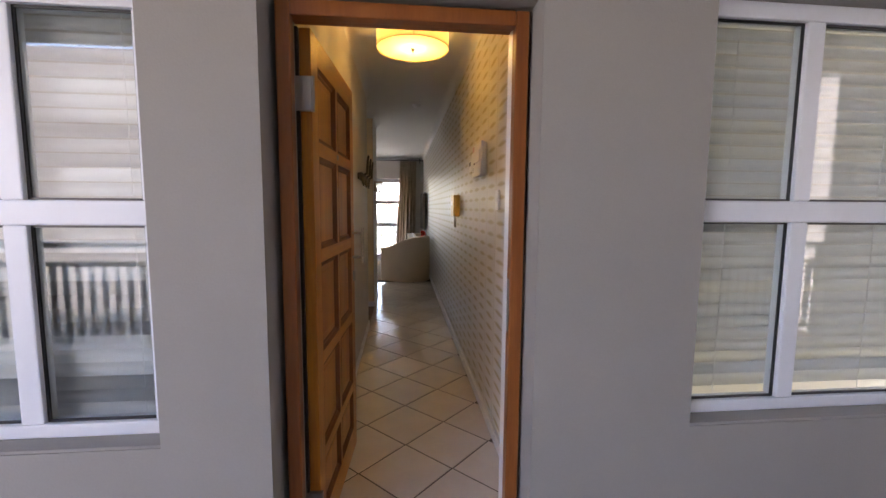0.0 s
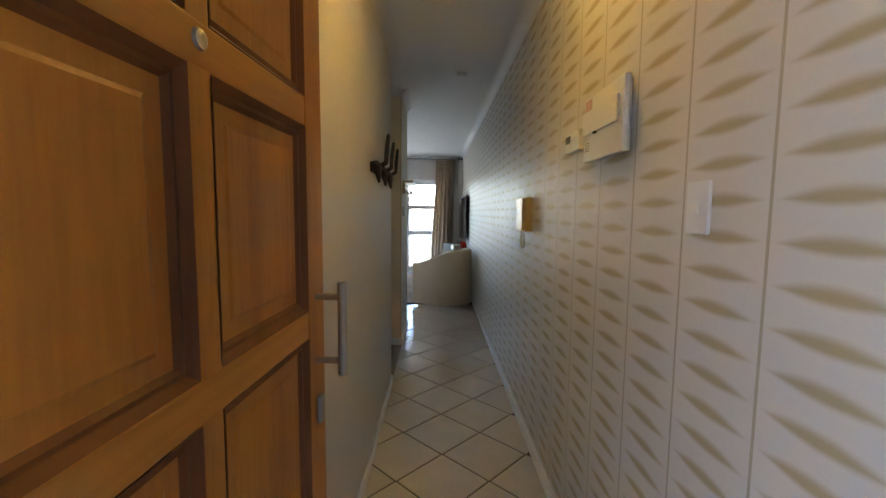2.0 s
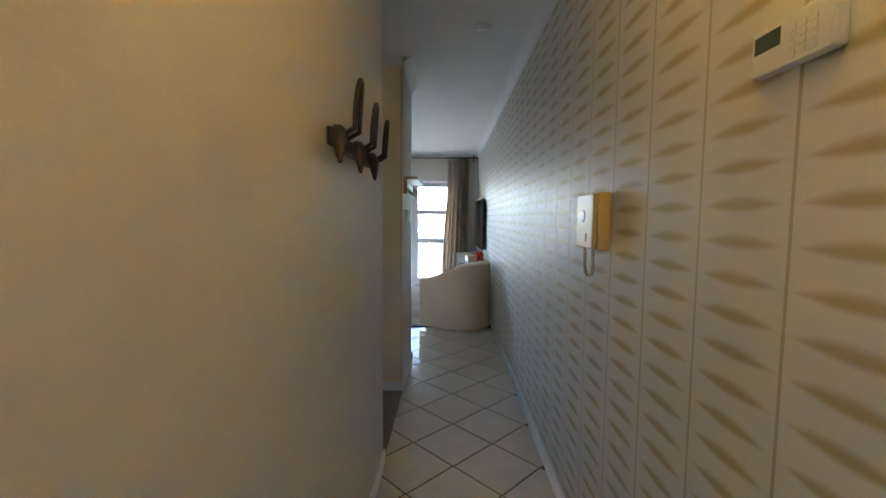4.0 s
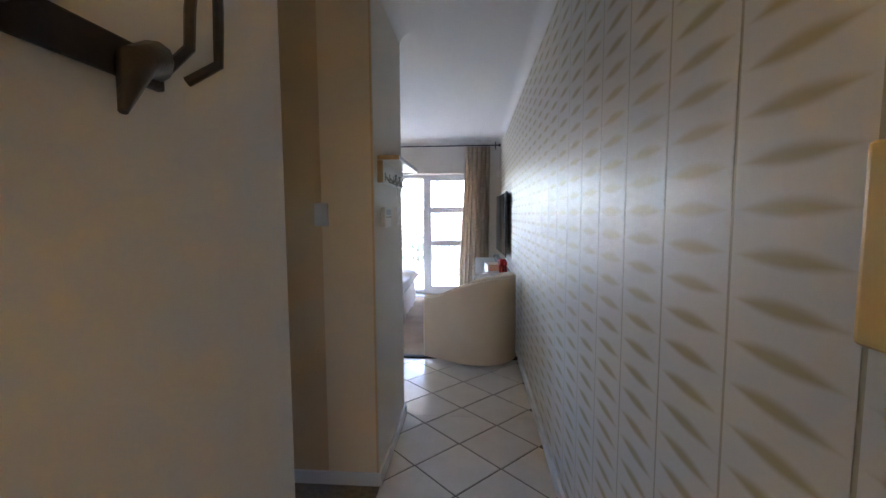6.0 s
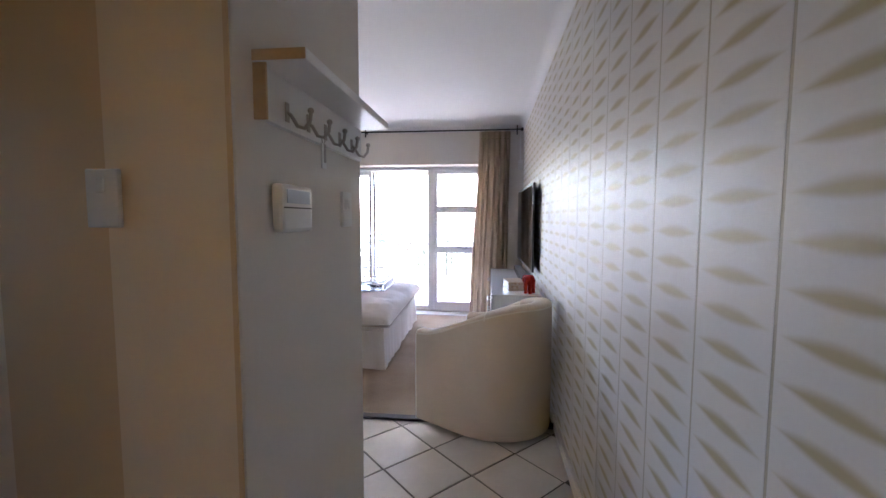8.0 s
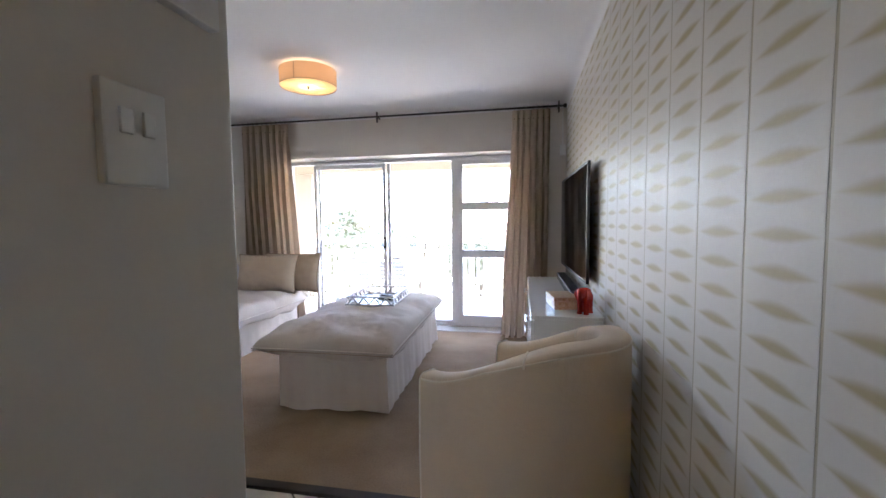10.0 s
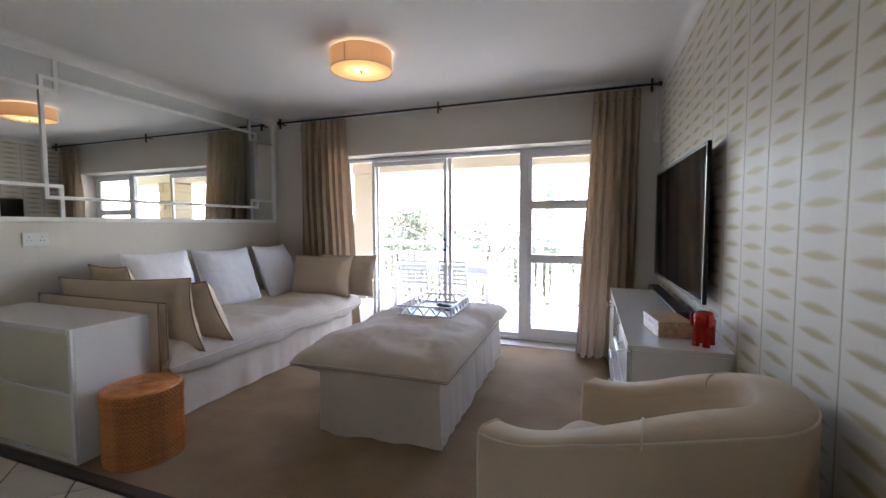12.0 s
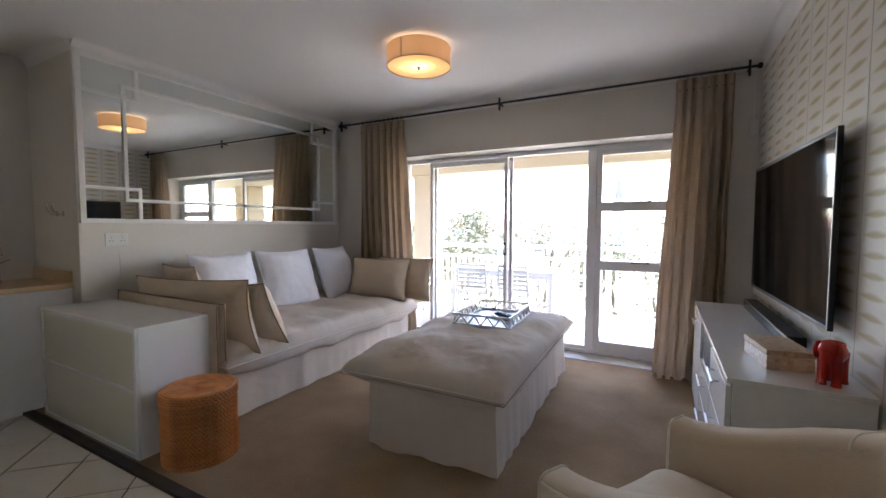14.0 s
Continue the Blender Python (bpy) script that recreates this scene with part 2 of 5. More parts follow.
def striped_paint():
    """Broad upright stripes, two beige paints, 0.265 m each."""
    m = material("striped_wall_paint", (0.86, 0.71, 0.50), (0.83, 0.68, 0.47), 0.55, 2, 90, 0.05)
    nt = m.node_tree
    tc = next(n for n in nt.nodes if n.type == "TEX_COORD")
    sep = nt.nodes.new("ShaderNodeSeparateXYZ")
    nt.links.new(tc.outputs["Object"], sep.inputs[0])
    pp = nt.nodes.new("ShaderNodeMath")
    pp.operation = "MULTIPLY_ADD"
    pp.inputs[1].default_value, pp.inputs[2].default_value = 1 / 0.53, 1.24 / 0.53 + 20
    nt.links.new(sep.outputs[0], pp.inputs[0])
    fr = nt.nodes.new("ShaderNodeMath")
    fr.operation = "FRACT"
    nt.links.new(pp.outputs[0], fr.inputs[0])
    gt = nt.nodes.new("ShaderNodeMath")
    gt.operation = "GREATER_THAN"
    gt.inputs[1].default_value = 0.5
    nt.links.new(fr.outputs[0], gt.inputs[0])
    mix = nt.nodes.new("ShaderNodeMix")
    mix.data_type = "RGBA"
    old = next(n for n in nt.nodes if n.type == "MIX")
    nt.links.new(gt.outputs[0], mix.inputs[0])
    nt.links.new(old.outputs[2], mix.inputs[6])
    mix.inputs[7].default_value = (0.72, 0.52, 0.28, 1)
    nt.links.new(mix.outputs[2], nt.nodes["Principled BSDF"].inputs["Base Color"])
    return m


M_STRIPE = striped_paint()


def leaf_relief_shade(m, width, row, phase):
    """Paints leaf relief shading: one soft-edged khaki leaf a row across the panel width."""
    nt = m.node_tree

    def op(kind, a, b=None, c=None):
        n = nt.nodes.new("ShaderNodeMath")
        n.operation = kind
        for k, v in enumerate((a, b, c)):
            if isinstance(v, (int, float)):
                n.inputs[k].default_value = v
            elif v is not None:
                nt.links.new(v, n.inputs[k])
        return n.outputs[0]

    tc = next(n for n in nt.nodes if n.type == "TEX_COORD")
    sep = nt.nodes.new("ShaderNodeSeparateXYZ")
    nt.links.new(tc.outputs["Object"], sep.inputs[0])
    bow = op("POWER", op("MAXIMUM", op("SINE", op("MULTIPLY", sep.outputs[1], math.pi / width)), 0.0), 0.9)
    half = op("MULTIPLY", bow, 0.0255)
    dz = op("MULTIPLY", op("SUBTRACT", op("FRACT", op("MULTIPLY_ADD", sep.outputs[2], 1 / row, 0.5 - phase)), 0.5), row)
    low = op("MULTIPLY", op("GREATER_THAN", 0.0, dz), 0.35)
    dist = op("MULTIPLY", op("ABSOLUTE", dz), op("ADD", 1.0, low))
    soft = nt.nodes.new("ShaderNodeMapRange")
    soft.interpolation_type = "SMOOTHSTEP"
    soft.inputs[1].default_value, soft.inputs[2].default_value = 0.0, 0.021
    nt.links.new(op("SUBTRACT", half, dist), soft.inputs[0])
    old = next(n for n in nt.nodes if n.type == "MIX")
    mix = nt.nodes.new("ShaderNodeMix")
    mix.data_type = "RGBA"
    nt.links.new(soft.outputs[0], mix.inputs[0])
    nt.links.new(old.outputs[2], mix.inputs[6])
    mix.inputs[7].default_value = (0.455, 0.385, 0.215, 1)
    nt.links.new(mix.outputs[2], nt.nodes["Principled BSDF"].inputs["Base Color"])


# The panels stay flat; the shading of their leaf relief is in the colour.
leaf_relief_shade(M_PANEL, 0.258, 0.0754, 0.52)

# ---- building helpers ----


def mesh_of(name, bm, mat, smooth=False):
    bmesh.ops.recalc_face_normals(bm, faces=bm.faces)
    me = bpy.data.meshes.new(name)
    bm.to_mesh(me)
    bm.free()
    for mm in (mat if isinstance(mat, (list, tuple)) else [mat]):
        me.materials.append(mm)
    if smooth:
        me.shade_smooth()
        me.set_sharp_from_angle(angle=radians(40))
    return me


def part(name, bm, mat, parent=None, label="", smooth=False):
    ob = new(name, mesh_of(name, bm, mat, smooth))
    ob.parent = parent
    return tagged(ob, label)


def setting(name, bm, mat, label, category, smooth=False):
    return tagged(part(name, bm, mat, None, "", smooth), label, category, kind="structure")


def thing(name, label, category, loc=(0, 0, 0), turn=0.0, group="", kind=""):
    ob = new(name)
    ob.empty_display_size = 0.1
    ob.matrix_world = pose(*loc, 0, 0, turn)
    return tagged(ob, label, category, group, kind)


def shared(name, me, parent, loc=(0, 0, 0), rot=(0, 0, 0), label=""):
    ob = new(name, me)
    ob.parent = parent
    ob.matrix_basis = pose(*loc, *rot)
    return tagged(ob, label)


def box(x0, x1, y0, y1, z0, z1, bevel=0.0, bm=None, seg=2):
    """A box between two corners, with softened edges."""
    bm = bm or bmesh.new()
    t = bmesh.new()
    bmesh.ops.create_cube(t, size=1, matrix=Matrix.Translation(((x0 + x1) / 2, (y0 + y1) / 2, (z0 + z1) / 2)) @ Matrix.Diagonal((abs(x1 - x0), abs(y1 - y0), abs(z1 - z0), 1)))
    if bevel:
        bmesh.ops.bevel(t, geom=t.edges[:], offset=bevel, segments=seg, affect="EDGES", profile=0.6)
    add_to(bm, t)
    return bm


def add_to(bm, t, m=None):
    vs = [bm.verts.new(m @ v.co if m else v.co) for v in t.verts]
    t.verts.index_update()
    for f in t.faces:
        nf = bm.faces.new([vs[v.index] for v in f.verts])
        nf.material_index = f.material_index
    t.free()


def tube(points, r, sides=8, bm=None, closed=False):
    """A round bar along a line of points; r may be a number or one number a point."""
    bm = bm or bmesh.new()
    pts = [Vector(p) for p in points]
    rs = r if isinstance(r, (list, tuple)) else [r] * len(pts)
    rings, side = [], None
    for i, p in enumerate(pts):
        a = pts[i - 1] if i or closed else p
        b = pts[(i + 1) % len(pts)] if i < len(pts) - 1 or closed else p
        d = (b - a).normalized()
        if side is None:
            side = d.orthogonal().normalized()
        side = (side - d * side.dot(d)).normalized()
        up = d.cross(side)
        rings.append([bm.verts.new(p + rs[i] * (math.cos(k * math.tau / sides) * side + math.sin(k * math.tau / sides) * up)) for k in range(sides)])
    n = len(rings)
    for i in range(n if closed else n - 1):
        for k in range(sides):
            bm.faces.new([rings[i][k], rings[i][(k + 1) % sides], rings[(i + 1) % n][(k + 1) % sides], rings[(i + 1) % n][k]])
    if not closed:
        bm.faces.new(rings[0][::-1])
        bm.faces.new(rings[-1])
    return bm


def lathe(profile, sides=32, bm=None, loc=(0, 0, 0)):
    """A turned body about the z axis from pairs of radius and height."""
    bm = bm or bmesh.new()
    rings = []
    for r, z in profile:
        if r < 1e-5:
            rings.append([bm.verts.new((loc[0], loc[1], loc[2] + z))])
        else:
            rings.append([bm.verts.new((loc[0] + r * math.cos(k * math.tau / sides), loc[1] + r * math.sin(k * math.tau / sides), loc[2] + z)) for k in range(sides)])
    for a, b in zip(rings, rings[1:]):
        for k in range(sides):
            j = (k + 1) % sides
            vs = [a[0], b[k], b[j]] if len(a) == 1 else [a[k], a[j], b[0]] if len(b) == 1 else [a[k], a[j], b[j], b[k]]
            if len(a) > 1 or len(b) > 1:
                bm.faces.new(vs)
    return bm


def loft(rows, bm=None, closed=False, caps=False):
    """Faces between rows of points."""
    bm = bm or bmesh.new()
    vs = [[bm.verts.new(p) for p in row] for row in rows]
    n = len(vs[0])
    for a, b in zip(vs, vs[1:]):
        for k in range(n if closed else n - 1):
            bm.faces.new([a[k], a[(k + 1) % n], b[(k + 1) % n], b[k]])
    if caps:
        bm.faces.new(vs[0][::-1])
        bm.faces.new(vs[-1])
    return bm


def pillow(w, h, d, n=22, crease=0.012, seed=0.0, power=2.4, m=None, pinch=0.05, lobes=0.0, full=0.55):
    """A stuffed cushion lying in the xy plane, with drawn-in sides and creases."""
    bm = bmesh.new()
    sheets = []
    for s in (1, -1):
        rows = []
        for i in range(n + 1):
            row = []
            for j in range(n + 1):
                u, v = 2 * i / n - 1, 2 * j / n - 1
                t = max(0.0, (1 - abs(u) ** power) * (1 - abs(v) ** power)) ** full
                x = u * w / 2 * (1 - pinch * (1 - v * v) * abs(u))
                y = v * h / 2 * (1 - pinch * (1 - u * u) * abs(v))
                edge = min(1.0, 4 * t)
                lump = lobes * min(1.0, 1.6 * t) * (noise.noise(Vector((x * 3.1, y * 3.1, seed + 2 * s))) + 0.55 * abs(math.sin(y * 9 + seed + x)) * abs(u) ** 2.5)
                sag = -lobes * 0.25 * max(abs(u), abs(v)) ** 4 if lobes else 0.0
                z = s * (d / 2 * t) + lump + sag + crease * edge * (noise.noise(Vector((x * 7, y * 7, seed + s))) + 0.5 * noise.noise(Vector((x * 17, y * 17, seed + 5 * s))))
                row.append(Vector((x, y, z)))
            rows.append(row)
        sheets.append(rows)
    for rows in sheets:
        loft(rows, bm)
    bmesh.ops.remove_doubles(bm, verts=bm.verts[:], dist=0.0006)
    if m:
        bm.transform(m)
    rim = []
    top = sheets[0]
    rim += [top[i][0] for i in range(n + 1)] + [top[n][j] for j in range(1, n + 1)] + [top[i][n] for i in range(n - 1, -1, -1)] + [top[0][j] for j in range(n - 1, 0, -1)]
    rim = [(m @ p if m else p) for p in rim]
    return bm, rim


def slipcover(x0, x1, y0, y1, z0, z1, folds=0.012, seed=0.0, hem=0.012):
    """A loose cloth cover hung over a box, with shallow folds and a wavy hem."""
    bm = bmesh.new()
    loop = []
    nx, ny = max(8, int((x1 - x0) / 0.025)), max(8, int((y1 - y0) / 0.025))
    loop += [(x0 + (x1 - x0) * i / nx, y0, 0, -1) for i in range(nx)]
    loop += [(x1, y0 + (y1 - y0) * i / ny, 1, 0) for i in range(ny)]
    loop += [(x1 - (x1 - x0) * i / nx, y1, 0, 1) for i in range(nx)]
    loop += [(x0, y1 - (y1 - y0) * i / ny, -1, 0) for i in range(ny)]
    rows = []
    for k in range(9):
        f = k / 8
        z = z0 + (z1 - z0) * f
        row = []
        for x, y, ax, ay in loop:
            g = noise.noise(Vector((x * 5, y * 5, seed))) + 0.6 * noise.noise(Vector((x * 13, y * 13, seed + z)))
            along = x if ay else y
            g += 0.55 * abs(math.sin(along * 9 + seed + 2 * noise.noise(Vector((x * 2, y * 2, seed))))) ** 6
            o = folds * (0.05 + (1 - f) ** 0.8) * (0.7 + g)
            dz = hem * noise.noise(Vector((x * 4, y * 4, seed + 9))) + 0.6 * hem if k == 0 else 0
            row.append(Vector((x + ax * o, y + ay * o, z + max(0, dz))))
        rows.append(row)
    loft(rows, bm, closed=True)
    bm.faces.new([v for v in bm.verts[-len(loop):]])
    return bm


def clip_poly(poly, x0, x1, y0, y1):
    """A flat polygon cut to a rectangle."""
    for axis, lim, sign in ((0, x0, 1), (0, x1, -1), (1, y0, 1), (1, y1, -1)):
        res = []
        for i, p in enumerate(poly):
            q = poly[(i + 1) % len(poly)]
            a, b = sign * (p[axis] - lim), sign * (q[axis] - lim)
            if a >= 0:
                res.append(p)
            if (a >= 0) != (b >= 0):
                f = a / (a - b)
                res.append((p[0] + f * (q[0] - p[0]), p[1] + f * (q[1] - p[1])))
        poly = res
        if len(poly) < 3:
            return []
    return poly

# ---- setting: plan ----
XL, XM, XK = -0.96, -4.52, -4.66      # hall wall, mirror wall, kitchen counter
YD, YO0, YO1, YB, YF = 3.14, 6.54, 7.545, 8.342, 12.66   # door, opening, end of hall wall, far wall
CEIL, WT = 2.70, 0.15
PITCH, ROW, Y0P = 0.258, 0.0754, 3.11

# floors
bm = box(-6.2, 0.0, YD, 9.6, -0.15, -0.004)
floor = setting("floor", bm, M_GROUT, "cream glazed tile floor laid diagonally with dark grout", "floor")
bm = box(XM - 0.6, 0.0, 9.6, YF + 0.3, -0.15, 0.012)
setting("carpet", bm, M_CARPET, "beige short-pile carpet in the living room", "carpet")
bm = box(XK, -0.001, 9.545, 9.605, -0.003, 0.017, 0.004)
setting("carpet_binding", bm, M_STRIP, "dark brown binding strip along the carpet edge", "trim")
bm = box(-3.0, XL, YO0, YO1, -0.003, 0.003)
setting("floor_passage", bm, M_PEBBLE, "brown mottled stone floor in the side passage", "floor")

# ceiling with the cove mouldings in the same mesh


def cove(a, b, nx, ny, bm):
    """A concave moulding where wall and ceiling meet, from a to b; the room lies towards (nx, ny)."""
    rows = []
    for px, py in (a, b):
        row = []
        for k in range(7):
            w = k / 6 * math.pi / 2
            o, z = 0.075 * (1 - math.cos(w)), CEIL - 0.075 * (1 - math.sin(w))
            row.append((px + nx * (o + 0.002), py + ny * (o + 0.002), z - 0.0005))
        row.append((px + nx * 0.002, py + ny * 0.002, CEIL - 0.0005))
        rows.append(row)
    loft(rows, bm, closed=True, caps=True)


bm = box(-6.2, 0.2, YD + 0.1, YF + 0.3, CEIL, CEIL + 0.15)
cove((0, 3.3), (0, YF), -1, 0, bm)
cove((XL, 3.3), (XL, YO0), 1, 0, bm)
cove((XL, YO1), (XL, YB), 1, 0, bm)
cove((XL, YB), (-6, YB), 0, 1, bm)
cove((XM, YF), (0, YF), 0, -1, bm)
cove((XM, 9.86), (XM, YF), 1, 0, bm)
cove((-5.3, 9.86), (XM, 9.86), 0, -1, bm)
cove((-2.5, YO1), (XL, YO1), 0, -1, bm)
setting("ceiling", bm, M_CEIL, "smooth white ceiling with cove moulding", "ceiling", True)

# right wall behind its panels
bm = box(0.0007, 0.2, YD + 0.11, YF + 0.5, -0.1, CEIL + 0.1)
wall_right = setting("wall_east", bm, M_JOINT, "white panelled wall with rows of leaf relief shading coloured in khaki", "wall")

# left hall wall and the blocks beyond
setting("wall_hall", box(XL - WT, XL, YD + 0.11, YO0, -0.1, CEIL, 0.006), M_WALL, "smooth cream painted hall wall", "wall")
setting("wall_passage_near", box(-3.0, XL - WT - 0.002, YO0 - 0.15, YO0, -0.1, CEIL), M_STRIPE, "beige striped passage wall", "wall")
# Unseen wall; its opening is added to let daylight into the passage.
bm = box(-6.2, -6.05, 3.95, 5.6, -0.1, CEIL)
for y0, y1, z0, z1 in ((6.15, YO1 + 0.1, -0.1, CEIL), (5.6, 6.15, -0.1, 1.4), (5.6, 6.15, 2.0, CEIL)):
    box(-6.2, -6.05, y0, y1, z0, z1, 0, bm)
setting("wall_side_room", bm, M_WALL, "unseen cream wall with an opening added to light the passage", "wall")
# Unseen wall added to close the space behind that opening.
setting("wall_side_room_south", box(-6.05, -3.0, 3.95, 4.05, -0.1, CEIL), M_WALL, "unseen cream wall added to enclose the passage's daylight", "wall")
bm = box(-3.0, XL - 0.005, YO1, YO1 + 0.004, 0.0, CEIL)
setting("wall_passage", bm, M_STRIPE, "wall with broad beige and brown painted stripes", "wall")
bm = box(-6.2, XL, YO1 + 0.0045, YB, -0.1, CEIL, 0.006)
setting("wall_block", bm, M_WALL, "cream painted wall block between hall and living room", "wall")

# mirror wall, kitchen recess
setting("wall_west", box(XM - 0.9, XM, 9.86, YF + 0.3, -0.1, CEIL, 0.008), M_WALL, "pale cream painted living room wall", "wall")
setting("wall_kitchen", box(-5.45, -5.3, YB, 9.86, -0.1, CEIL), M_WALL, "cream painted kitchen wall", "wall")
bm = box(-4.76, XK, YB + 0.001, 9.858, -0.05, 0.87, 0.004)
setting("wall_counter", bm, M_WHITE, "low white wall under the kitchen worktop", "wall")

# far wall with the wide opening of the sliding door
WX0, WX1, WZ1 = -3.62, -0.42, 2.18
bm = box(XM, WX0, YF, YF + 0.36, -0.1, CEIL)
box(WX1, 0.008, YF, YF + 0.36, -0.1, CEIL, 0, bm)
box(WX0, WX1, YF, YF + 0.36, WZ1, CEIL, 0, bm)
setting("wall_north", bm, M_WALL, "cream wall around the wide sliding door", "wall")
setting("threshold", box(WX0, WX1, YF + 0.001, YF + 0.36, -0.06, 0.02, 0.004), M_DECK, "pale stone threshold of the sliding door", "trim")

# outside wall with door opening and two windows
DX0, DX1, DZ = -0.998, -0.107, 2.105
LX0, LX1, RX0, RX1 = -3.0, -1.345, 0.49, 2.2
SZL, HZL, SZR, HZR = 0.625, 2.075, 0.615, 2.15
YE0, YE1 = 3.03, 3.25
bm = bmesh.new()
for x0, x1, z0, z1 in ((-6.2, LX0, -0.2, 3.0), (LX0, LX1, -0.2, SZL), (LX0, LX1, HZL, 3.0), (LX1, DX0, -0.2, 3.0), (DX0, DX1, DZ, 3.0), (DX1, RX0, -0.2, 3.0), (RX0, RX1, -0.2, SZR), (RX0, RX1, HZR, 3.0), (RX1, 4.5, -0.2, 3.0)):
    box(x0, x1, YE0, YE1, z0, z1, 0, bm)
setting("wall_south", bm, M_EXT, "grey-beige plastered outside wall with door and windows", "wall")
setting("wall_hall_closing", box(-6.2, XL - WT, YE1, YE1 + 0.01, -0.1, CEIL), M_WALL, "cream inner wall", "wall")

# walkway in front of the door, behind the camera
setting("walkway", box(-6.2, 4.5, 0.2, YD + 0.1, -0.3, -0.012), M_DECK, "pale tiled access walkway", "walkway")
# Unseen storey, added to keep sun off the walkway and the court.
setting("upper_storey", box(-6.2, 4.5, 0.1, 13.0, 3.101, 9.0), M_EXT, "unseen plastered mass added above the flat to block the sun", "wall")
# Unseen end walls, added to cut the daylight from both sides.
setting("wall_walkway_west", box(-6.4, -6.2, 0.1, YE0, -0.3, 3.1), M_EXT, "unseen plastered wall added at the walkway's end to cut daylight", "wall")
setting("wall_walkway_east", box(4.5, 4.7, 0.1, YE0, -0.3, 3.1), M_EXT, "unseen plastered wall added at the walkway's end to cut daylight", "wall")
# Unseen blocks, added to dim the outside wall, more on its right.
setting("opposite_block", box(-3.3, 10, -1.9, -1.5, -3.4, 9.0, 0.02), M_EXT, "unseen plastered block added across the court to hold back sky light", "wall")
setting("opposite_block", box(-16, -3.4, -6.4, -6.0, -3.4, 5.0, 0.02), M_EXT, "unseen plastered block added across the court to hold back sky light", "wall")
# Unseen pier, added to shade the outside wall right of the door.
setting("wall_walkway_pier", box(0.40, 3.9, -0.1, 0.1, -0.3, 3.1), M_EXT, "unseen plastered pier added to shade the right of the outside wall", "wall")
setting("walkway_roof", box(-6.2, 4.5, 0.1, YE0, 2.95, 3.1), M_CEIL, "white walkway soffit", "ceiling")

# ---- skirtings ----


def skirting(name, x0, x1, y0, y1, label="white painted skirting board"):
    setting(name, box(x0, x1, y0, y1, 0.0, 0.075, 0.004), M_WHITE, label, "baseboard")


skirting("baseboard", -0.018, 0.001, 3.26, 9.54)
skirting("baseboard", -0.018, 0.001, 9.61, YF)
skirting("baseboard", XL, XL + 0.013, 3.26, YO0 + 0.004)
skirting("baseboard", XL, XL + 0.013, YO1 - 0.01, YB + 0.013)
skirting("baseboard", XL - 2.0, XL - 0.001, YO1 - 0.013, YO1 - 0.0005)
skirting("baseboard", WX1 + 0.001, -0.014, YF - 0.013, YF)
skirting("baseboard", XM, WX0, YF - 0.013, YF)
skirting("baseboard", -4.6, XL - 0.001, YB, YB + 0.013)

# ---- sliding door in the far wall ----
YW = 12.94
win = thing("window_1", "white aluminium sliding door with a transomed side light", "sliding door", (0, YW, 0), kind="structure")


def bar(x0, x1, z0, z1, y0=-0.03, y1=0.04, name="window_frame", parent=win, mat=M_ALU):
    return part(name, box(x0, x1, y0, y1, z0, z1, 0.005), mat, parent)


bar(WX0, WX1, 2.13, 2.178)
bar(WX0, WX1, 0.02, 0.05)
bar(WX0, WX0 + 0.05, 0.05, 2.13)
bar(WX1 - 0.05, WX1, 0.05, 2.13)
bar(-1.375, -1.285, 0.05, 2.13)
# fixed light left, sliding leaf in front of it
bar(-3.235, -3.20, 0.06, 2.125, -0.055, -0.02, "sliding_stile")
bar(-3.195, -3.165, 0.06, 2.125, -0.015, 0.02, "fixed_stile")
bar(-2.275, -2.235, 0.06, 2.125, -0.055, -0.02, "sliding_stile")
bar(-2.228, -2.185, 0.06, 2.125, -0.015, 0.02, "fixed_stile")
bar(-3.20, -2.275, 0.06, 0.13, -0.05, -0.022, "sliding_rail")
bar(-3.20, -2.275, 2.065, 2.125, -0.05, -0.022, "sliding_rail")
bar(-2.185, -1.375, 0.05, 0.09, -0.012, 0.018, "fixed_rail")
lock = bar(-2.27, -2.24, 1.02, 1.17, -0.075, -0.055, "door_lock", win, M_BLACK)
part("lock_pull", box(-2.262, -2.248, -0.088, -0.075, 1.05, 1.14, 0.003), M_ALU, lock)
# side light: three panes with transoms
bar(-1.285, -1.235, 0.05, 2.13, -0.02, 0.03, "side_stile")
bar(-0.52, -0.47, 0.05, 2.13, -0.02, 0.03, "side_stile")
for z0, z1 in ((1.505, 1.60), (0.905, 1.0), (0.05, 0.16), (2.075, 2.13)):
    bar(-1.235, -0.52, z0, z1, -0.025, 0.035, "transom")
for z in (1.59, 0.985):
    st = part("window_stay", box(-0.95, -0.78, -0.045, -0.03, z, z + 0.012, 0.003), M_BLACK, win)
    part("stay_knob", lathe([(0, 0), (0.012, 0.004), (0.012, 0.018), (0, 0.022)], 10, loc=(-0.80, -0.045, z - 0.004)), M_BLACK, st)
for x0, x1, z0, z1, y in ((-3.57, -3.2, 0.05, 2.13, 0.0), (-3.2, -2.275, 0.13, 2.065, -0.036), (-2.185, -1.375, 0.09, 2.13, 0.0), (-1.235, -0.52, 0.16, 0.905, 0.0), (-1.235, -0.52, 1.0, 1.505, 0.0), (-1.235, -0.52, 1.6, 2.075, 0.0)):
    p = part("pane", box(x0, x1, y - 0.003, y + 0.003, z0, z1), M_GLASS, win)
    p.visible_shadow = False

# ---- outside windows with blinds ----


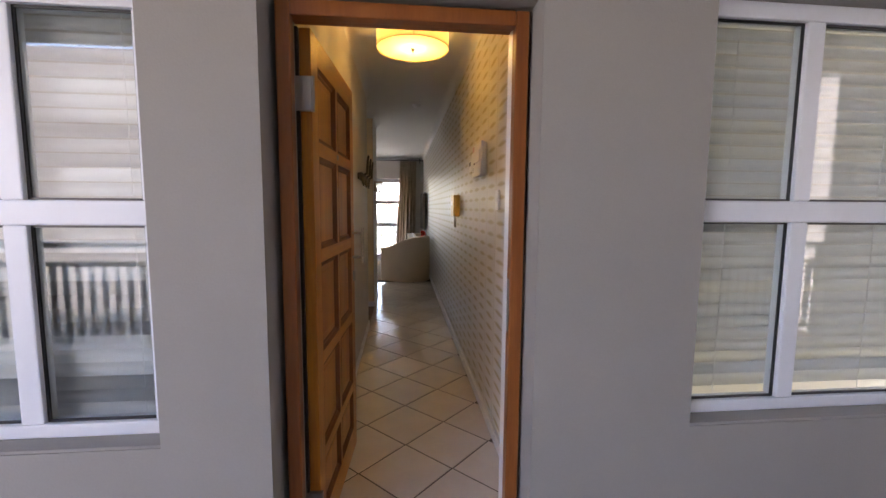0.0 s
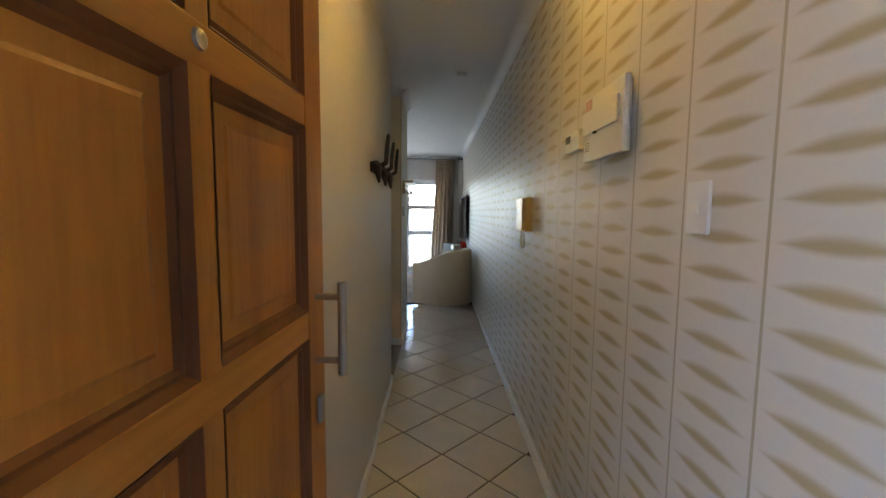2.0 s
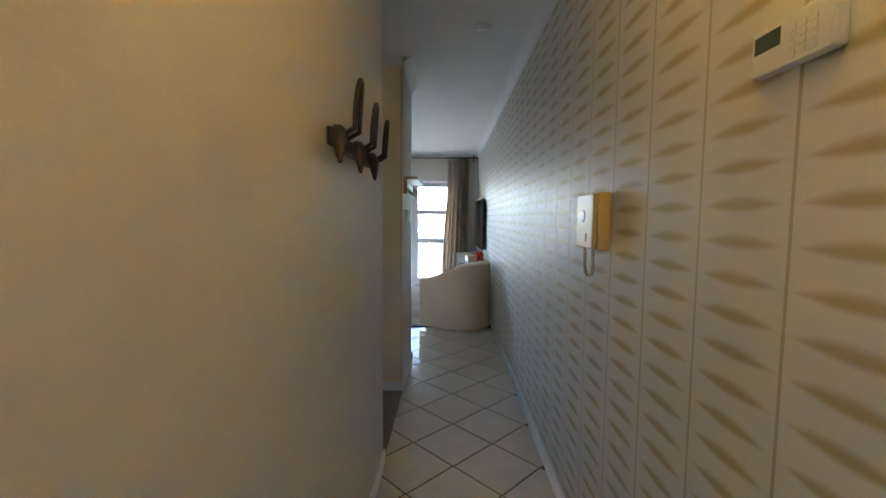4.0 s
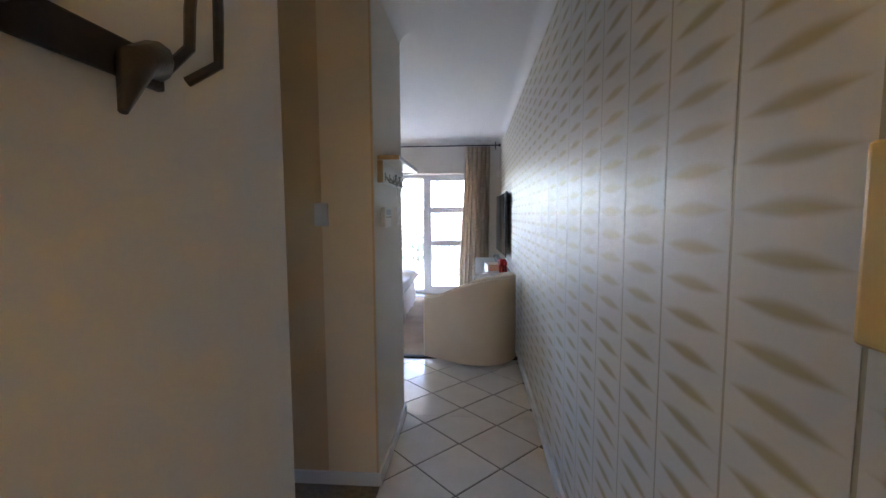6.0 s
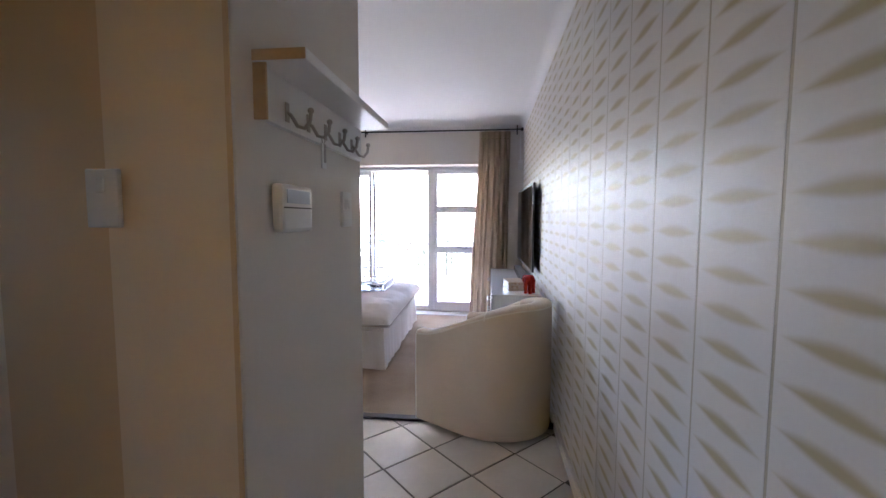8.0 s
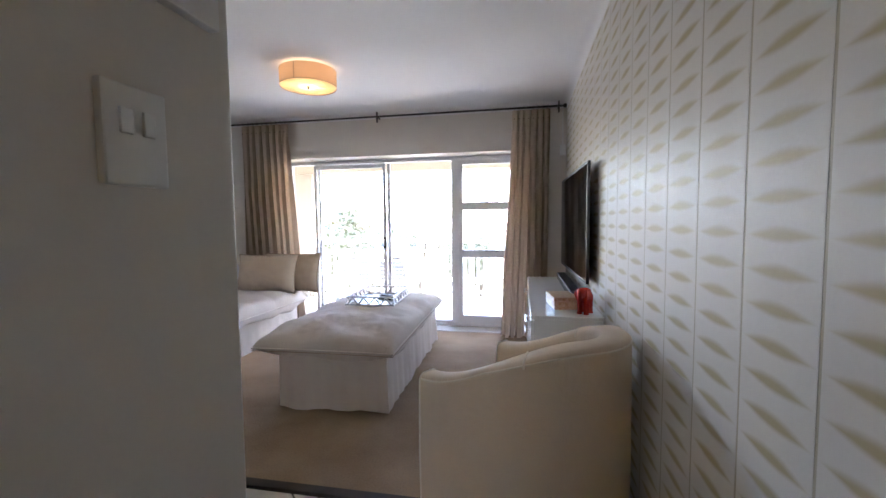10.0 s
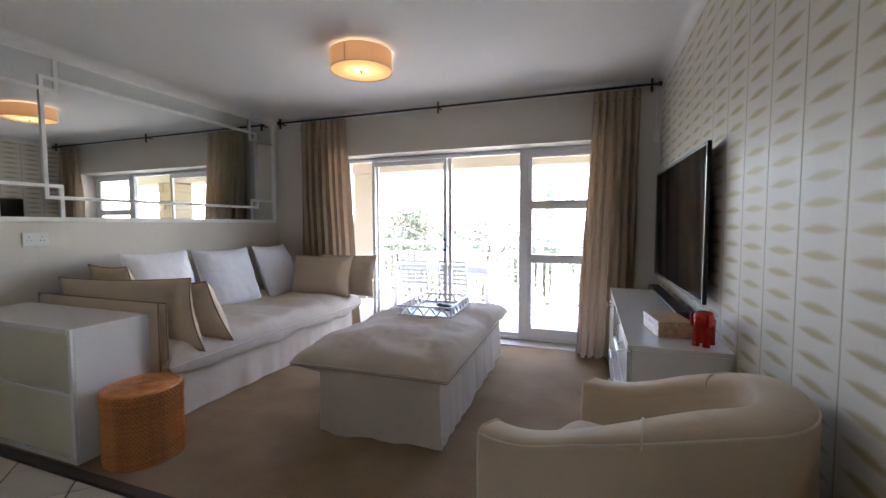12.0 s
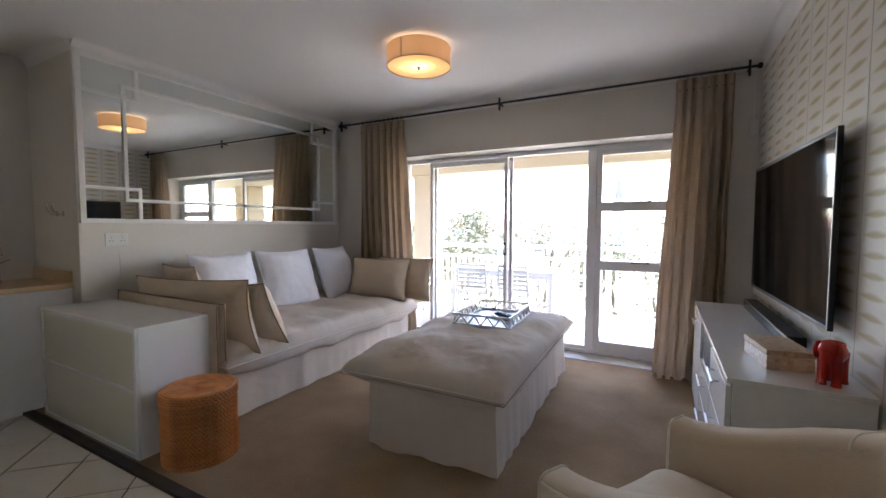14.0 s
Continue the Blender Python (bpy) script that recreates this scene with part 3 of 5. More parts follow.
def outside_window(name, x0, x1, mull, label, low, mid, high):
    w = thing(name, label, "window", (0, 3.13, 0), kind="structure")
    SZ, HZ, t0, t1 = low, high, mid - 0.04, mid + 0.04
    rails = [(x0, x1, SZ + 0.013, SZ + 0.06), (x0, x1, HZ - 0.06, HZ - 0.001), (x0, x1, t0, t1)]
    posts = [(x0, x0 + 0.05), (x1 - 0.05, x1)] + [(c - 0.035, c + 0.035) for c in mull]
    for a, b, c, d in rails:
        part("window_frame", box(a, b, -0.03, 0.035, c, d, 0.006), M_PVC, w)
    for a, b in posts:
        for c, d in ((SZ + 0.06, t0), (t1, HZ - 0.06)):
            part("window_frame", box(a, b, -0.028, 0.033, c, d, 0.006), M_PVC, w)
    xs = sorted([x0 + 0.05, x1 - 0.05] + [c - 0.035 for c in mull] + [c + 0.035 for c in mull])
    for a, b in zip(xs[::2], xs[1::2]):
        for c, d in ((SZ + 0.06, t0), (t1, HZ - 0.06)):
            p = part("pane", box(a, b, -0.003, 0.003, c, d), M_GLASS, w)
            p.visible_shadow = False
            for gx0, gx1, gz0, gz1 in ((a, b, c, c + 0.008), (a, b, d - 0.008, d), (a, a + 0.008, c, d), (b - 0.008, b, c, d)):
                part("gasket", box(gx0, gx1, -0.012, -0.004, gz0, gz1), M_BLACK, w)
    part("window_sill", box(x0 + 0.001, x1 - 0.001, -0.099, 0.06, SZ + 0.001, SZ + 0.012, 0.003), M_EXT, w)
    bl = thing(name.replace("window", "blind").split("_")[0] + "_slatted", "white closed slatted blind hanging behind the window", "blind", (0, 3.188, 0))
    part("head_rail", box(x0 + 0.02, x1 - 0.02, -0.02, 0.02, HZ - 0.05, HZ - 0.005, 0.004), M_BLIND, bl)
    t = bmesh.new()
    rows = [[(xx, 0.007 * math.sin(k / 4 * math.pi) - 0.004, -0.0228 + 0.0456 * k / 4) for k in range(5)] for xx in (x0 + 0.03, x1 - 0.03)]
    loft(rows, t)
    bmesh.ops.solidify(t, geom=t.faces[:], thickness=0.002)
    me = mesh_of("slat", t, M_BLIND, True)
    n = int((HZ - 0.08 - SZ - 0.02) / 0.048)
    for k in range(n):
        shared("slat", me, bl, (0, 0.002 * math.sin(k * 1.7), HZ - 0.085 - k * 0.048), (-14 + 0.8 * math.sin(k * 2.3), 0, 0))
    part("bottom_rail", box(x0 + 0.03, x1 - 0.03, -0.012, 0.012, SZ + 0.022, SZ + 0.04, 0.003), M_BLIND, bl)
    for cx in (x0 + 0.2, (x0 + x1) / 2, x1 - 0.12):
        part("cord", tube([(cx, -0.016, SZ + 0.03), (cx, -0.016, HZ - 0.03)], 0.0015, 5), M_BLIND, bl)


outside_window("window_2", LX0, LX1, (-1.778, -2.35), "white plastic window with a closed blind behind it", SZL, 1.385, HZL)
outside_window("window_3", RX0, RX1, (0.937, 1.56), "white plastic window with a blind and balustrade reflections", SZR, 1.405, HZR)
setting("room_behind_window", box(-3.4, XL - WT - 0.01, 3.9, 3.95, 0, CEIL), M_WALL, "plain inner wall behind the window", "wall")
setting("room_behind_window", box(0.21, 3.0, 3.9, 3.95, 0, CEIL), M_WALL, "plain inner wall behind the window", "wall")
setting("room_behind_window", box(0.21, 4.5, 3.26, 3.9, CEIL, CEIL + 0.05), M_WALL, "plain ceiling behind the window", "wall")

# ---- entrance door ----
df = thing("door_frame", "red-brown varnished timber door frame", "door frame", (0, YD, 0), kind="structure")
for x0, x1, z0, z1 in ((-0.978, -0.93, 0.0, 2.09), (-0.169, -0.121, 0.0, 2.09), (-0.93, -0.169, 2.038, 2.09)):
    part("jamb" if z0 == 0 else "head", box(x0, x1, 0.0, 0.05, z0, z1, 0.007, None, 3), M_FRAME, df)
for x0, x1, z0, z1 in ((-0.978, -0.94, 0.0, 2.09), (-0.159, -0.121, 0.0, 2.09), (-0.94, -0.159, 2.05, 2.09)):
    part("inner_stop", box(x0, x1, 0.05, 0.11, z0, z1, 0.004), M_EXT if x0 == -0.978 else M_FRAME, df)
part("plaster_strip", box(-0.168, -0.123, 0.051, 0.112, 0, 2.05, 0.003), M_WHITE, df, "white painted return beside the jamb")
part("strike_plate", box(-0.1715, -0.169, 0.012, 0.035, 0.95, 1.15, 0.001), M_STEEL, df, "steel strike plate")
setting("door_sill", box(-0.984, -0.126, YD - 0.02, YD + 0.11, -0.01, 0.012, 0.004), M_FRAME, "timber door sill", "trim")

HX, HY, DW, DH, DT = -0.928, YD + 0.112, 0.81, 2.03, 0.042
door = thing("door_1", "open ten-panel varnished pine entrance door", "door", (HX, HY, 0.012), 90 - 3.6, kind="structure")
# leaf in local axes: x along its width from the hinge, y through its thickness
SW, RT, MU = 0.088, 0.055, 0.044
LOW, TOP, RAILS = 0.14, 1.925, (0.385, 0.79, 1.205, 1.62)
pw = (DW - 2 * SW - MU) / 2
part("stile", box(0, SW, -DT, 0, 0, DH, 0.003), M_DOOR, door)
part("stile", box(DW - SW, DW, -DT, 0, 0, DH, 0.003), M_DOOR, door)
part("muntin", box(SW + pw, SW + pw + MU, -DT + 0.001, -0.001, LOW, TOP, 0.003), M_DOOR, door)
part("rail", box(SW, DW - SW, -DT, 0, 0, LOW, 0.003), M_DOORH, door)
part("rail", box(SW, DW - SW, -DT, 0, TOP, DH, 0.003), M_DOORH, door)
for z in RAILS:
    part("rail", box(SW, DW - SW, -DT + 0.0005, -0.0005, z - RT / 2, z + RT / 2, 0.004), M_DOORH, door)


def door_panel(height):
    """A flat panel in a dark stepped moulding, the same on both faces."""
    t = bmesh.new()
    for side in (1, -1):
        rings = []
        for o, dpt in ((0, 0.0), (0.010, 0.011), (0.017, 0.009), (0.023, 0.016), (0.046, 0.0155), (0.052, 0.0135)):
            y = -DT / 2 + side * (DT / 2 - dpt)
            rings.append([(o, y, o), (pw - o, y, o), (pw - o, y, height - o), (o, y, height - o)])
        base = len(t.faces)
        loft(rings, t, closed=True)
        t.faces.ensure_lookup_table()
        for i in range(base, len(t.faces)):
            # The three outer steps take the darker wood tone.
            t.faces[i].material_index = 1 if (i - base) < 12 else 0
        t.verts.ensure_lookup_table()
        t.faces.new(t.verts[-4:])
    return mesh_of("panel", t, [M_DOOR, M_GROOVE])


edges_z = [LOW] + [v for z in RAILS for v in (z - RT / 2, z + RT / 2)] + [TOP]
for z0, z1 in zip(edges_z[::2], edges_z[1::2]):
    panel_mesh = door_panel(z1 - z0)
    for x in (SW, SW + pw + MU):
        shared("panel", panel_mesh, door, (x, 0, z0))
h = part("pull_handle", tube([(DW - 0.048, -DT - 0.055, 1.09), (DW - 0.048, -DT - 0.055, 1.285)], 0.0095, 14), M_STEEL, door, "brushed steel bar handle", True)
for z in (1.12, 1.255):
    part("post", tube([(DW - 0.048, -DT + 0.002, z), (DW - 0.048, -DT - 0.055, z)], 0.007, 12), M_STEEL, h)
part("lock_cylinder", box(DW - 0.06, DW - 0.035, -DT - 0.012, -DT, 0.985, 1.045, 0.006), M_STEEL, door, "steel lock cylinder")
pe = lathe([(0, 0.006), (0.006, 0.006), (0.011, 0.004), (0.013, 0)], 14)
pe.transform(pose(SW + pw + MU / 2, -DT, 1.625, 90, 0, 0))
part("peephole", pe, M_STEEL, door, "brass peephole")
# Black strip in place of the shade in the gap between leaf and frame.
part("edge_gasket", box(-0.012, 0.004, 0.001, 0.011, 0, DH), M_BLACK, door, "black strip standing for the shaded gap at the hinge side")
for z in (0.22, 1.80):
    hg = part("hinge", box(-0.018, -0.001, -DT - 0.004, 0.028, z - 0.06, z + 0.06, 0.001), M_STEEL, door, "steel butt hinge")
    part("hinge_pin", tube([(-0.006, -DT - 0.007, z - 0.062), (-0.006, -DT - 0.007, z + 0.062)], 0.006, 8), M_STEEL, hg)

# ---- ceiling lamps ----


def ceiling_lamp(x, y, z0, z1, r):
    lamp = thing("ceiling_lamp", "lit amber fabric drum lamp under the ceiling", "ceiling lamp", (x, y, 0), 0, "drum ceiling lamps")
    t = lathe([(r, z0), (r, z1), (r - 0.003, z1), (r - 0.003, z0), (r, z0)], 64)
    bmesh.ops.remove_doubles(t, verts=t.verts[:], dist=1e-5)
    sh = part("shade", t, M_SHADE, lamp, "amber fabric drum shade", True)
    part("seam", box(-0.004, 0.004, -r - 0.0015, -r + 0.001, z0, z1), M_TAN, sh)
    for z in (z0, z1):
        part("rim", tube([(r * math.cos(k * math.tau / 48), r * math.sin(k * math.tau / 48), z) for k in range(48)], 0.003, 6, None, True), M_PIPE, sh)
    part("diffuser", lathe([(0, z0 + 0.004), (r - 0.004, z0 + 0.004), (r - 0.004, z0 + 0.007), (0, z0 + 0.007)], 48), M_DIFF, lamp, "cream glowing diffuser disc", True)
    fin = part("finial", lathe([(0, z0 - 0.022), (0.008, z0 - 0.018), (0.010, z0 - 0.010), (0.006, z0 - 0.004), (0.018, z0), (0.018, z0 + 0.0035)], 16), M_STEEL, lamp, "brass finial", True)
    part("ceiling_plate", lathe([(0, CEIL - 0.002), (0.07, CEIL - 0.002), (0.07, CEIL - 0.02), (0.06, CEIL - 0.026), (0, CEIL - 0.026)], 24), M_WHITE, lamp)
    for k in range(3):
        a = k * math.tau / 3
        part("spoke", tube([(0, 0, z1 - 0.01), ((r - 0.003) * math.cos(a), (r - 0.003) * math.sin(a), z1 - 0.004)], 0.002, 5), M_STEEL, lamp)
    return lamp


ceiling_lamp(-0.487, 4.63, 2.49, 2.655, 0.245)
ceiling_lamp(-2.34, 11.155, 2.548, 2.683, 0.24)

sm = thing("smoke_detector", "small white smoke detector on the ceiling", "smoke detector", (-0.375, 7.03, CEIL))
part("base", lathe([(0, 0), (0.055, 0), (0.055, -0.012), (0, -0.012)], 24), M_PLASTIC, sm, "", True)
part("cap", lathe([(0.045, -0.012), (0.043, -0.026), (0.03, -0.033), (0, -0.034)], 24), M_PLASTIC, sm, "", True)

# ---- fittings on the right hall wall ----
cb = thing("consumer_unit", "white plastic consumer unit with hinged cover on the panelled wall", "fuse box", (0, 4.506, 1.635))
part("back_box", box(-0.028, 0.0, -0.075, 0.195, 0.002, 0.218, 0.006), M_PLASTIC, cb)
part("front_cover", box(-0.05, -0.027, -0.124, 0.199, -0.006, 0.219, 0.008), M_PLASTIC, cb)
fl = part("flap", box(-0.060, -0.05, -0.10, 0.185, 0.085, 0.165, 0.004, None, 3), M_PLASTIC, cb)
part("catch", box(-0.062, -0.054, 0.06, 0.082, 0.079, 0.087, 0.002), M_DARK, fl)
part("notice", box(-0.0515, -0.0495, 0.125, 0.182, 0.172, 0.208), M_PINK, fl, "faded pink notice")
nb = part("label_plate", box(-0.0515, -0.0495, 0.125, 0.185, 0.02, 0.068), M_WHITE, cb)
for k in range(4):
    part("print_line", box(-0.0522, -0.0513, 0.132, 0.172, 0.030 + k * 0.009, 0.0322 + k * 0.009), M_GREYSCREEN, nb)

kp = thing("alarm_keypad", "white alarm keypad with small grey display", "alarm keypad", (0, 4.915, 1.700))
kb = part("case", box(-0.026, 0.0, -0.08, 0.085, 0.0, 0.082, 0.006), M_PLASTIC, kp)
part("display", box(-0.0275, -0.0255, 0.018, 0.075, 0.04, 0.070), M_GREYSCREEN, kb)
for r in range(4):
    for c in range(3):
        part("key", box(-0.0282, -0.0258, -0.055 + c * 0.02, -0.041 + c * 0.02, 0.008 + r * 0.014, 0.018 + r * 0.014, 0.001), M_PLASTIC, kb)

sw = thing("light_switch", "white light switch plate on the panelled wall", "light switch", (0, 4.078, 1.40))
sp = part("plate", box(-0.010, 0.0, -0.038, 0.038, 0.0, 0.118, 0.004), M_PLASTIC, sw)
part("rocker", box(-0.0135, -0.009, -0.01, 0.01, 0.045, 0.078, 0.002), M_PLASTIC, sp)

ph_ = thing("intercom_phone", "yellowed wall intercom handset with a coiled cord", "intercom", (0, 5.80, 1.328))
part("base", box(-0.046, 0.0, -0.10, 0.10, 0.0, 0.212, 0.006), M_YELLOW, ph_)
hs = part("handset", box(-0.064, -0.0455, -0.094, 0.094, 0.004, 0.208, 0.008, None, 3), M_YELLOW, ph_)
part("earpiece", lathe([(0, 0.0), (0.024, 0.0), (0.022, 0.003), (0, 0.004)], 20, loc=(0, 0, 0)), M_WHITE, hs)
hs.children[-1].matrix_local = pose(-0.0635, 0.012, 0.125, 0, -90, 0)
part("button_panel", box(-0.0665, -0.0635, -0.03, 0.03, 0.03, 0.06, 0.001), M_YELLOW, hs)
pts = []
for k in range(180):
    f = k / 179
    a = f * 30 * math.tau
    pts.append((-0.03 + 0.005 * math.cos(a), 0.075 - 0.085 * f + 0.02 * math.sin(math.tau * f) + 0.005 * math.sin(a), 0.004 - 0.115 * math.sin(f * math.pi) ** 0.7))
part("coiled_cord", tube(pts, 0.0032, 6), M_CORD, ph_, "", True)

# ---- dark hook rail on the left hall wall ----
hk = thing("coat_hooks", "dark bronze sculpted triple coat hook on the cream wall", "coat hooks", (XL, 5.48, 1.63))
part("back_plate", box(0.0, 0.014, 0.0, 0.62, 0.035, 0.09, 0.004), M_BRONZE, hk)
for k in range(3):
    y = k * 0.28 - 0.10
    pl = [(0.006, y + 0.15, 0.072), (0.03, y + 0.12, 0.072), (0.05, y + 0.06, 0.045), (0.062, y + 0.02, -0.03)]
    part("lower_prong", tube(pl, [0.024, 0.027, 0.024, 0.006], 10), M_BRONZE, hk, "", True)
    lp = [(0.03, y + 0.14, 0.06)]
    for q in range(15):
        a = math.pi * q / 14
        lp.append((0.08 + 0.014 * math.sin(a), y + 0.165 - 0.036 * math.cos(a), 0.09 + 0.155 * math.sin(a) ** 0.7))
    lp.append((0.03, y + 0.19, 0.06))
    part("upper_loop", tube(lp, 0.0085, 8), M_BRONZE, hk, "", True)

# ---- shelf with hooks and plates on the end block ----
sh = thing("hook_shelf", "white wall shelf with a row of small pewter hooks", "wall shelf", (XL, 7.96, 1.575))
part("back_board", box(0.0, 0.018, -0.335, 0.34, 0.065, 0.179, 0.003), M_WHITE, sh)
part("shelf_board", box(0.0, 0.12, -0.345, 0.345, 0.18, 0.204, 0.004), M_WHITE, sh)
part("shelf_edge", box(0.002, 0.118, -0.348, -0.3455, 0.181, 0.203), M_WORKTOP, sh, "bare timber edge")
part("side_bracket", box(0.0, 0.03, -0.344, -0.337, 0.062, 0.179, 0.002), M_WORKTOP, sh, "bare timber edge")
for k in range(5):
    y = -0.235 + k * 0.115
    hb = part("hook", tube([(0.018, y, 0.105), (0.03, y, 0.095), (0.045, y, 0.07), (0.062, y, 0.065), (0.075, y, 0.08), (0.078, y, 0.10)], 0.0045, 8), M_STEEL, sh, "", True)
    part("hook_plate", box(0.018, 0.022, y - 0.009, y + 0.009, 0.08, 0.125, 0.002), M_STEEL, hb)
    part("hook_ball", lathe([(0, -0.008), (0.006, -0.005), (0.008, 0), (0.006, 0.005), (0, 0.008)], 10, loc=(0.078, y, 0.105)), M_STEEL, hb, "", True)
kt = thing("key_tag", "door key with a white plastic tag hanging from a hook", "key", (XL + 0.06, 7.84, 1.635))
part("ring", tube([(0, 0.01 * math.cos(a * math.tau / 12), 0.01 * math.sin(a * math.tau / 12)) for a in range(12)], 0.0012, 5, None, True), M_STEEL, kt)
part("tag", box(-0.002, 0.002, -0.014, 0.014, -0.075, -0.01, 0.001), M_PLASTIC, kt)
part("key_blade", box(0.003, 0.005, -0.006, 0.006, -0.06, -0.012, 0.001), M_STEEL, kt)

th = thing("thermostat", "white wall controller with pale blue display", "thermostat", (XL, 7.757, 1.395))
tcse = part("case", box(0.0, 0.028, -0.08, 0.08, 0.0, 0.115, 0.01), M_PLASTIC, th)
part("display", box(0.0275, 0.0295, -0.06, 0.06, 0.07, 0.102), M_BLUEGREY, tcse)
part("flap_line", box(0.0275, 0.0287, -0.074, 0.074, 0.058, 0.061), M_DARK, tcse)


def switch_plate(name, label, loc, w, h, turn, rockers):
    s = thing(name, label, "light switch", loc, turn)
    p = part("plate", box(-w / 2, w / 2, -0.011, 0.0, 0, h, 0.003), M_PLASTIC, s)
    for x, z in rockers:
        part("rocker", box(x - 0.008, x + 0.008, -0.015, -0.010, z - 0.015, z + 0.015, 0.002), M_PLASTIC, p)


switch_plate("light_switch", "white double light switch on the block's corner", (XL, 8.16, 1.40), 0.085, 0.118, 90, ((-0.015, 0.075), (0.015, 0.075)))
switch_plate("light_switch", "cream light switch on the striped wall", (-1.24, YO1, 1.41), 0.072, 0.118, 0, ((0.0, 0.085),))


def wall_socket(loc, turn, label, w=0.10, h=0.075):
    s = thing("wall_socket", label, "socket", loc, turn)
    p = part("plate", box(-w / 2, w / 2, -0.010, 0.0, 0, h, 0.003), M_PLASTIC, s)
    for cx in ((-w / 4, w / 4) if w > 0.12 else (0,)):
        for dx, dz in ((0, 0.018), (-0.011, -0.008), (0.011, -0.008)):
            part("pin_hole", box(cx + dx - 0.003, cx + dx + 0.003, -0.0106, -0.0098, h / 2 + dz - 0.003, h / 2 + dz + 0.003), M_DARK, p)
        part("rocker", box(cx - 0.006, cx + 0.006, -0.013, -0.009, h - 0.018, h - 0.008, 0.001), M_PLASTIC, p)


wall_socket((-1.73, YO1, 0.455), 0, "cream wall socket low on the striped wall")
wall_socket((XM, 10.10, 1.185), 90, "white double wall socket under the mirror", 0.155, 0.10)
sc = thing("socket_cable", "thin white cable hanging down from the wall socket", "cable", (XM + 0.014, 10.1, 0))
part("cable", tube([(0, 0, 1.2), (0.004, 0.01, 1.1), (0.003, 0.015, 0.95), (0.0, 0.0, 0.7)], 0.002, 5), M_PLASTIC, sc)

# ---- curtain rod and curtains ----
YR, ZR = 12.555, 2.628
rod = thing("curtain_rod", "thin black iron curtain rod along the far wall", "curtain rod", (0, YR, ZR))
part("rod", tube([(-4.37, 0, 0), (-0.045, 0, 0)], 0.011, 10), M_IRON, rod, "", True)
for x in (-4.36, -2.215, -0.10):
    b = part("bracket", box(x - 0.008, x + 0.008, -0.012, 0.012, -0.07, 0.055, 0.003), M_IRON, rod)
    part("bracket_arm", box(x - 0.006, x + 0.006, 0.01, YF - YR, -0.012, 0.004, 0.002), M_IRON, b)
for x in (-4.385, -0.032):
    part("finial", lathe([(0, -0.025), (0.016, -0.018), (0.019, 0), (0.016, 0.018), (0, 0.025)], 12, loc=(x, 0, 0)), M_IRON, rod, "", True)


def curtain(label, top, bot, seed, n=13):
    """A pleated curtain: edges at the heading, edges at the hem."""
    c = thing("curtain", label, "curtain", (0, YR, 0), 0, "curtains at the sliding door")
    rows = []
    cols = n * 14
    nf = round(n * 0.72)
    for r in range(31):
        f = r / 30
        z = ZR - 0.025 - f * (ZR - 0.04)
        spread = max(0.0, (f - 0.07) / 0.93)
        a = top[0] + (bot[0] - top[0]) * spread
        b = top[1] + (bot[1] - top[1]) * spread
        row = []
        for k in range(cols + 1):
            u = k / cols
            wob = 0.8 * noise.noise(Vector((u * 3, f * 0.7, seed)))
            amp = (0.016 if f < 0.06 else 0.022 + 0.044 * min(1, (f - 0.06) / 0.3)) * (0.85 + 0.6 * noise.noise(Vector((u * 5, f * 0.5, seed + 3))))
            ph2 = math.tau * (nf * u + wob * (0.25 + 0.75 * spread))
            x = a + (b - a) * u + 0.010 * spread * math.sin(2 * ph2)
            fold = 1 - 2 * abs(math.sin(ph2 / 2)) ** 0.85
            y = amp * (fold + 0.15 * math.sin(2 * ph2 + seed)) + 0.006 * noise.noise(Vector((u * 7, f * 2.5, seed)))
            zz = z + (0.012 * noise.noise(Vector((u * 9, seed, 0))) if r == 30 else 0)
            row.append((x, y - 0.02 * f, zz))
        rows.append(row)
    t = loft(rows)
    bmesh.ops.solidify(t, geom=t.faces[:], thickness=0.004)
    part("cloth", t, M_CURTAIN, c, "", True)
    for k in range(n):
        x = top[0] + (top[1] - top[0]) * (k + 0.5) / n
        part("pleat_stitch", tube([(x, -0.026, ZR - 0.13), (x, -0.03, ZR - 0.12)], 0.006, 6), M_TANPIPE, c)
        part("curtain_ring", tube([(x, 0.017 * math.cos(q * math.tau / 10), ZR + 0.017 * math.sin(q * math.tau / 10)) for q in range(10)], 0.0025, 5, None, True), M_IRON, c)


curtain("beige pleated curtain drawn back beside the television", (-0.61, -0.19), (-0.74, -0.23), 1.3, 8)
curtain("beige pleated curtain drawn back beside the sofa", (-4.05, -3.40), (-4.0, -3.20), 7.7, 10)

sn = thing("wall_sensor", "small white sensor box high on the wall corner", "sensor", (-0.045, YF, 2.1))
part("case", box(-0.03, 0.03, -0.04, 0.0, 0.0, 0.12, 0.008), M_PLASTIC, sn)
part("conduit", box(-0.008, 0.008, -0.012, 0.0, 0.121, 0.52, 0.003), M_PLASTIC, sn)

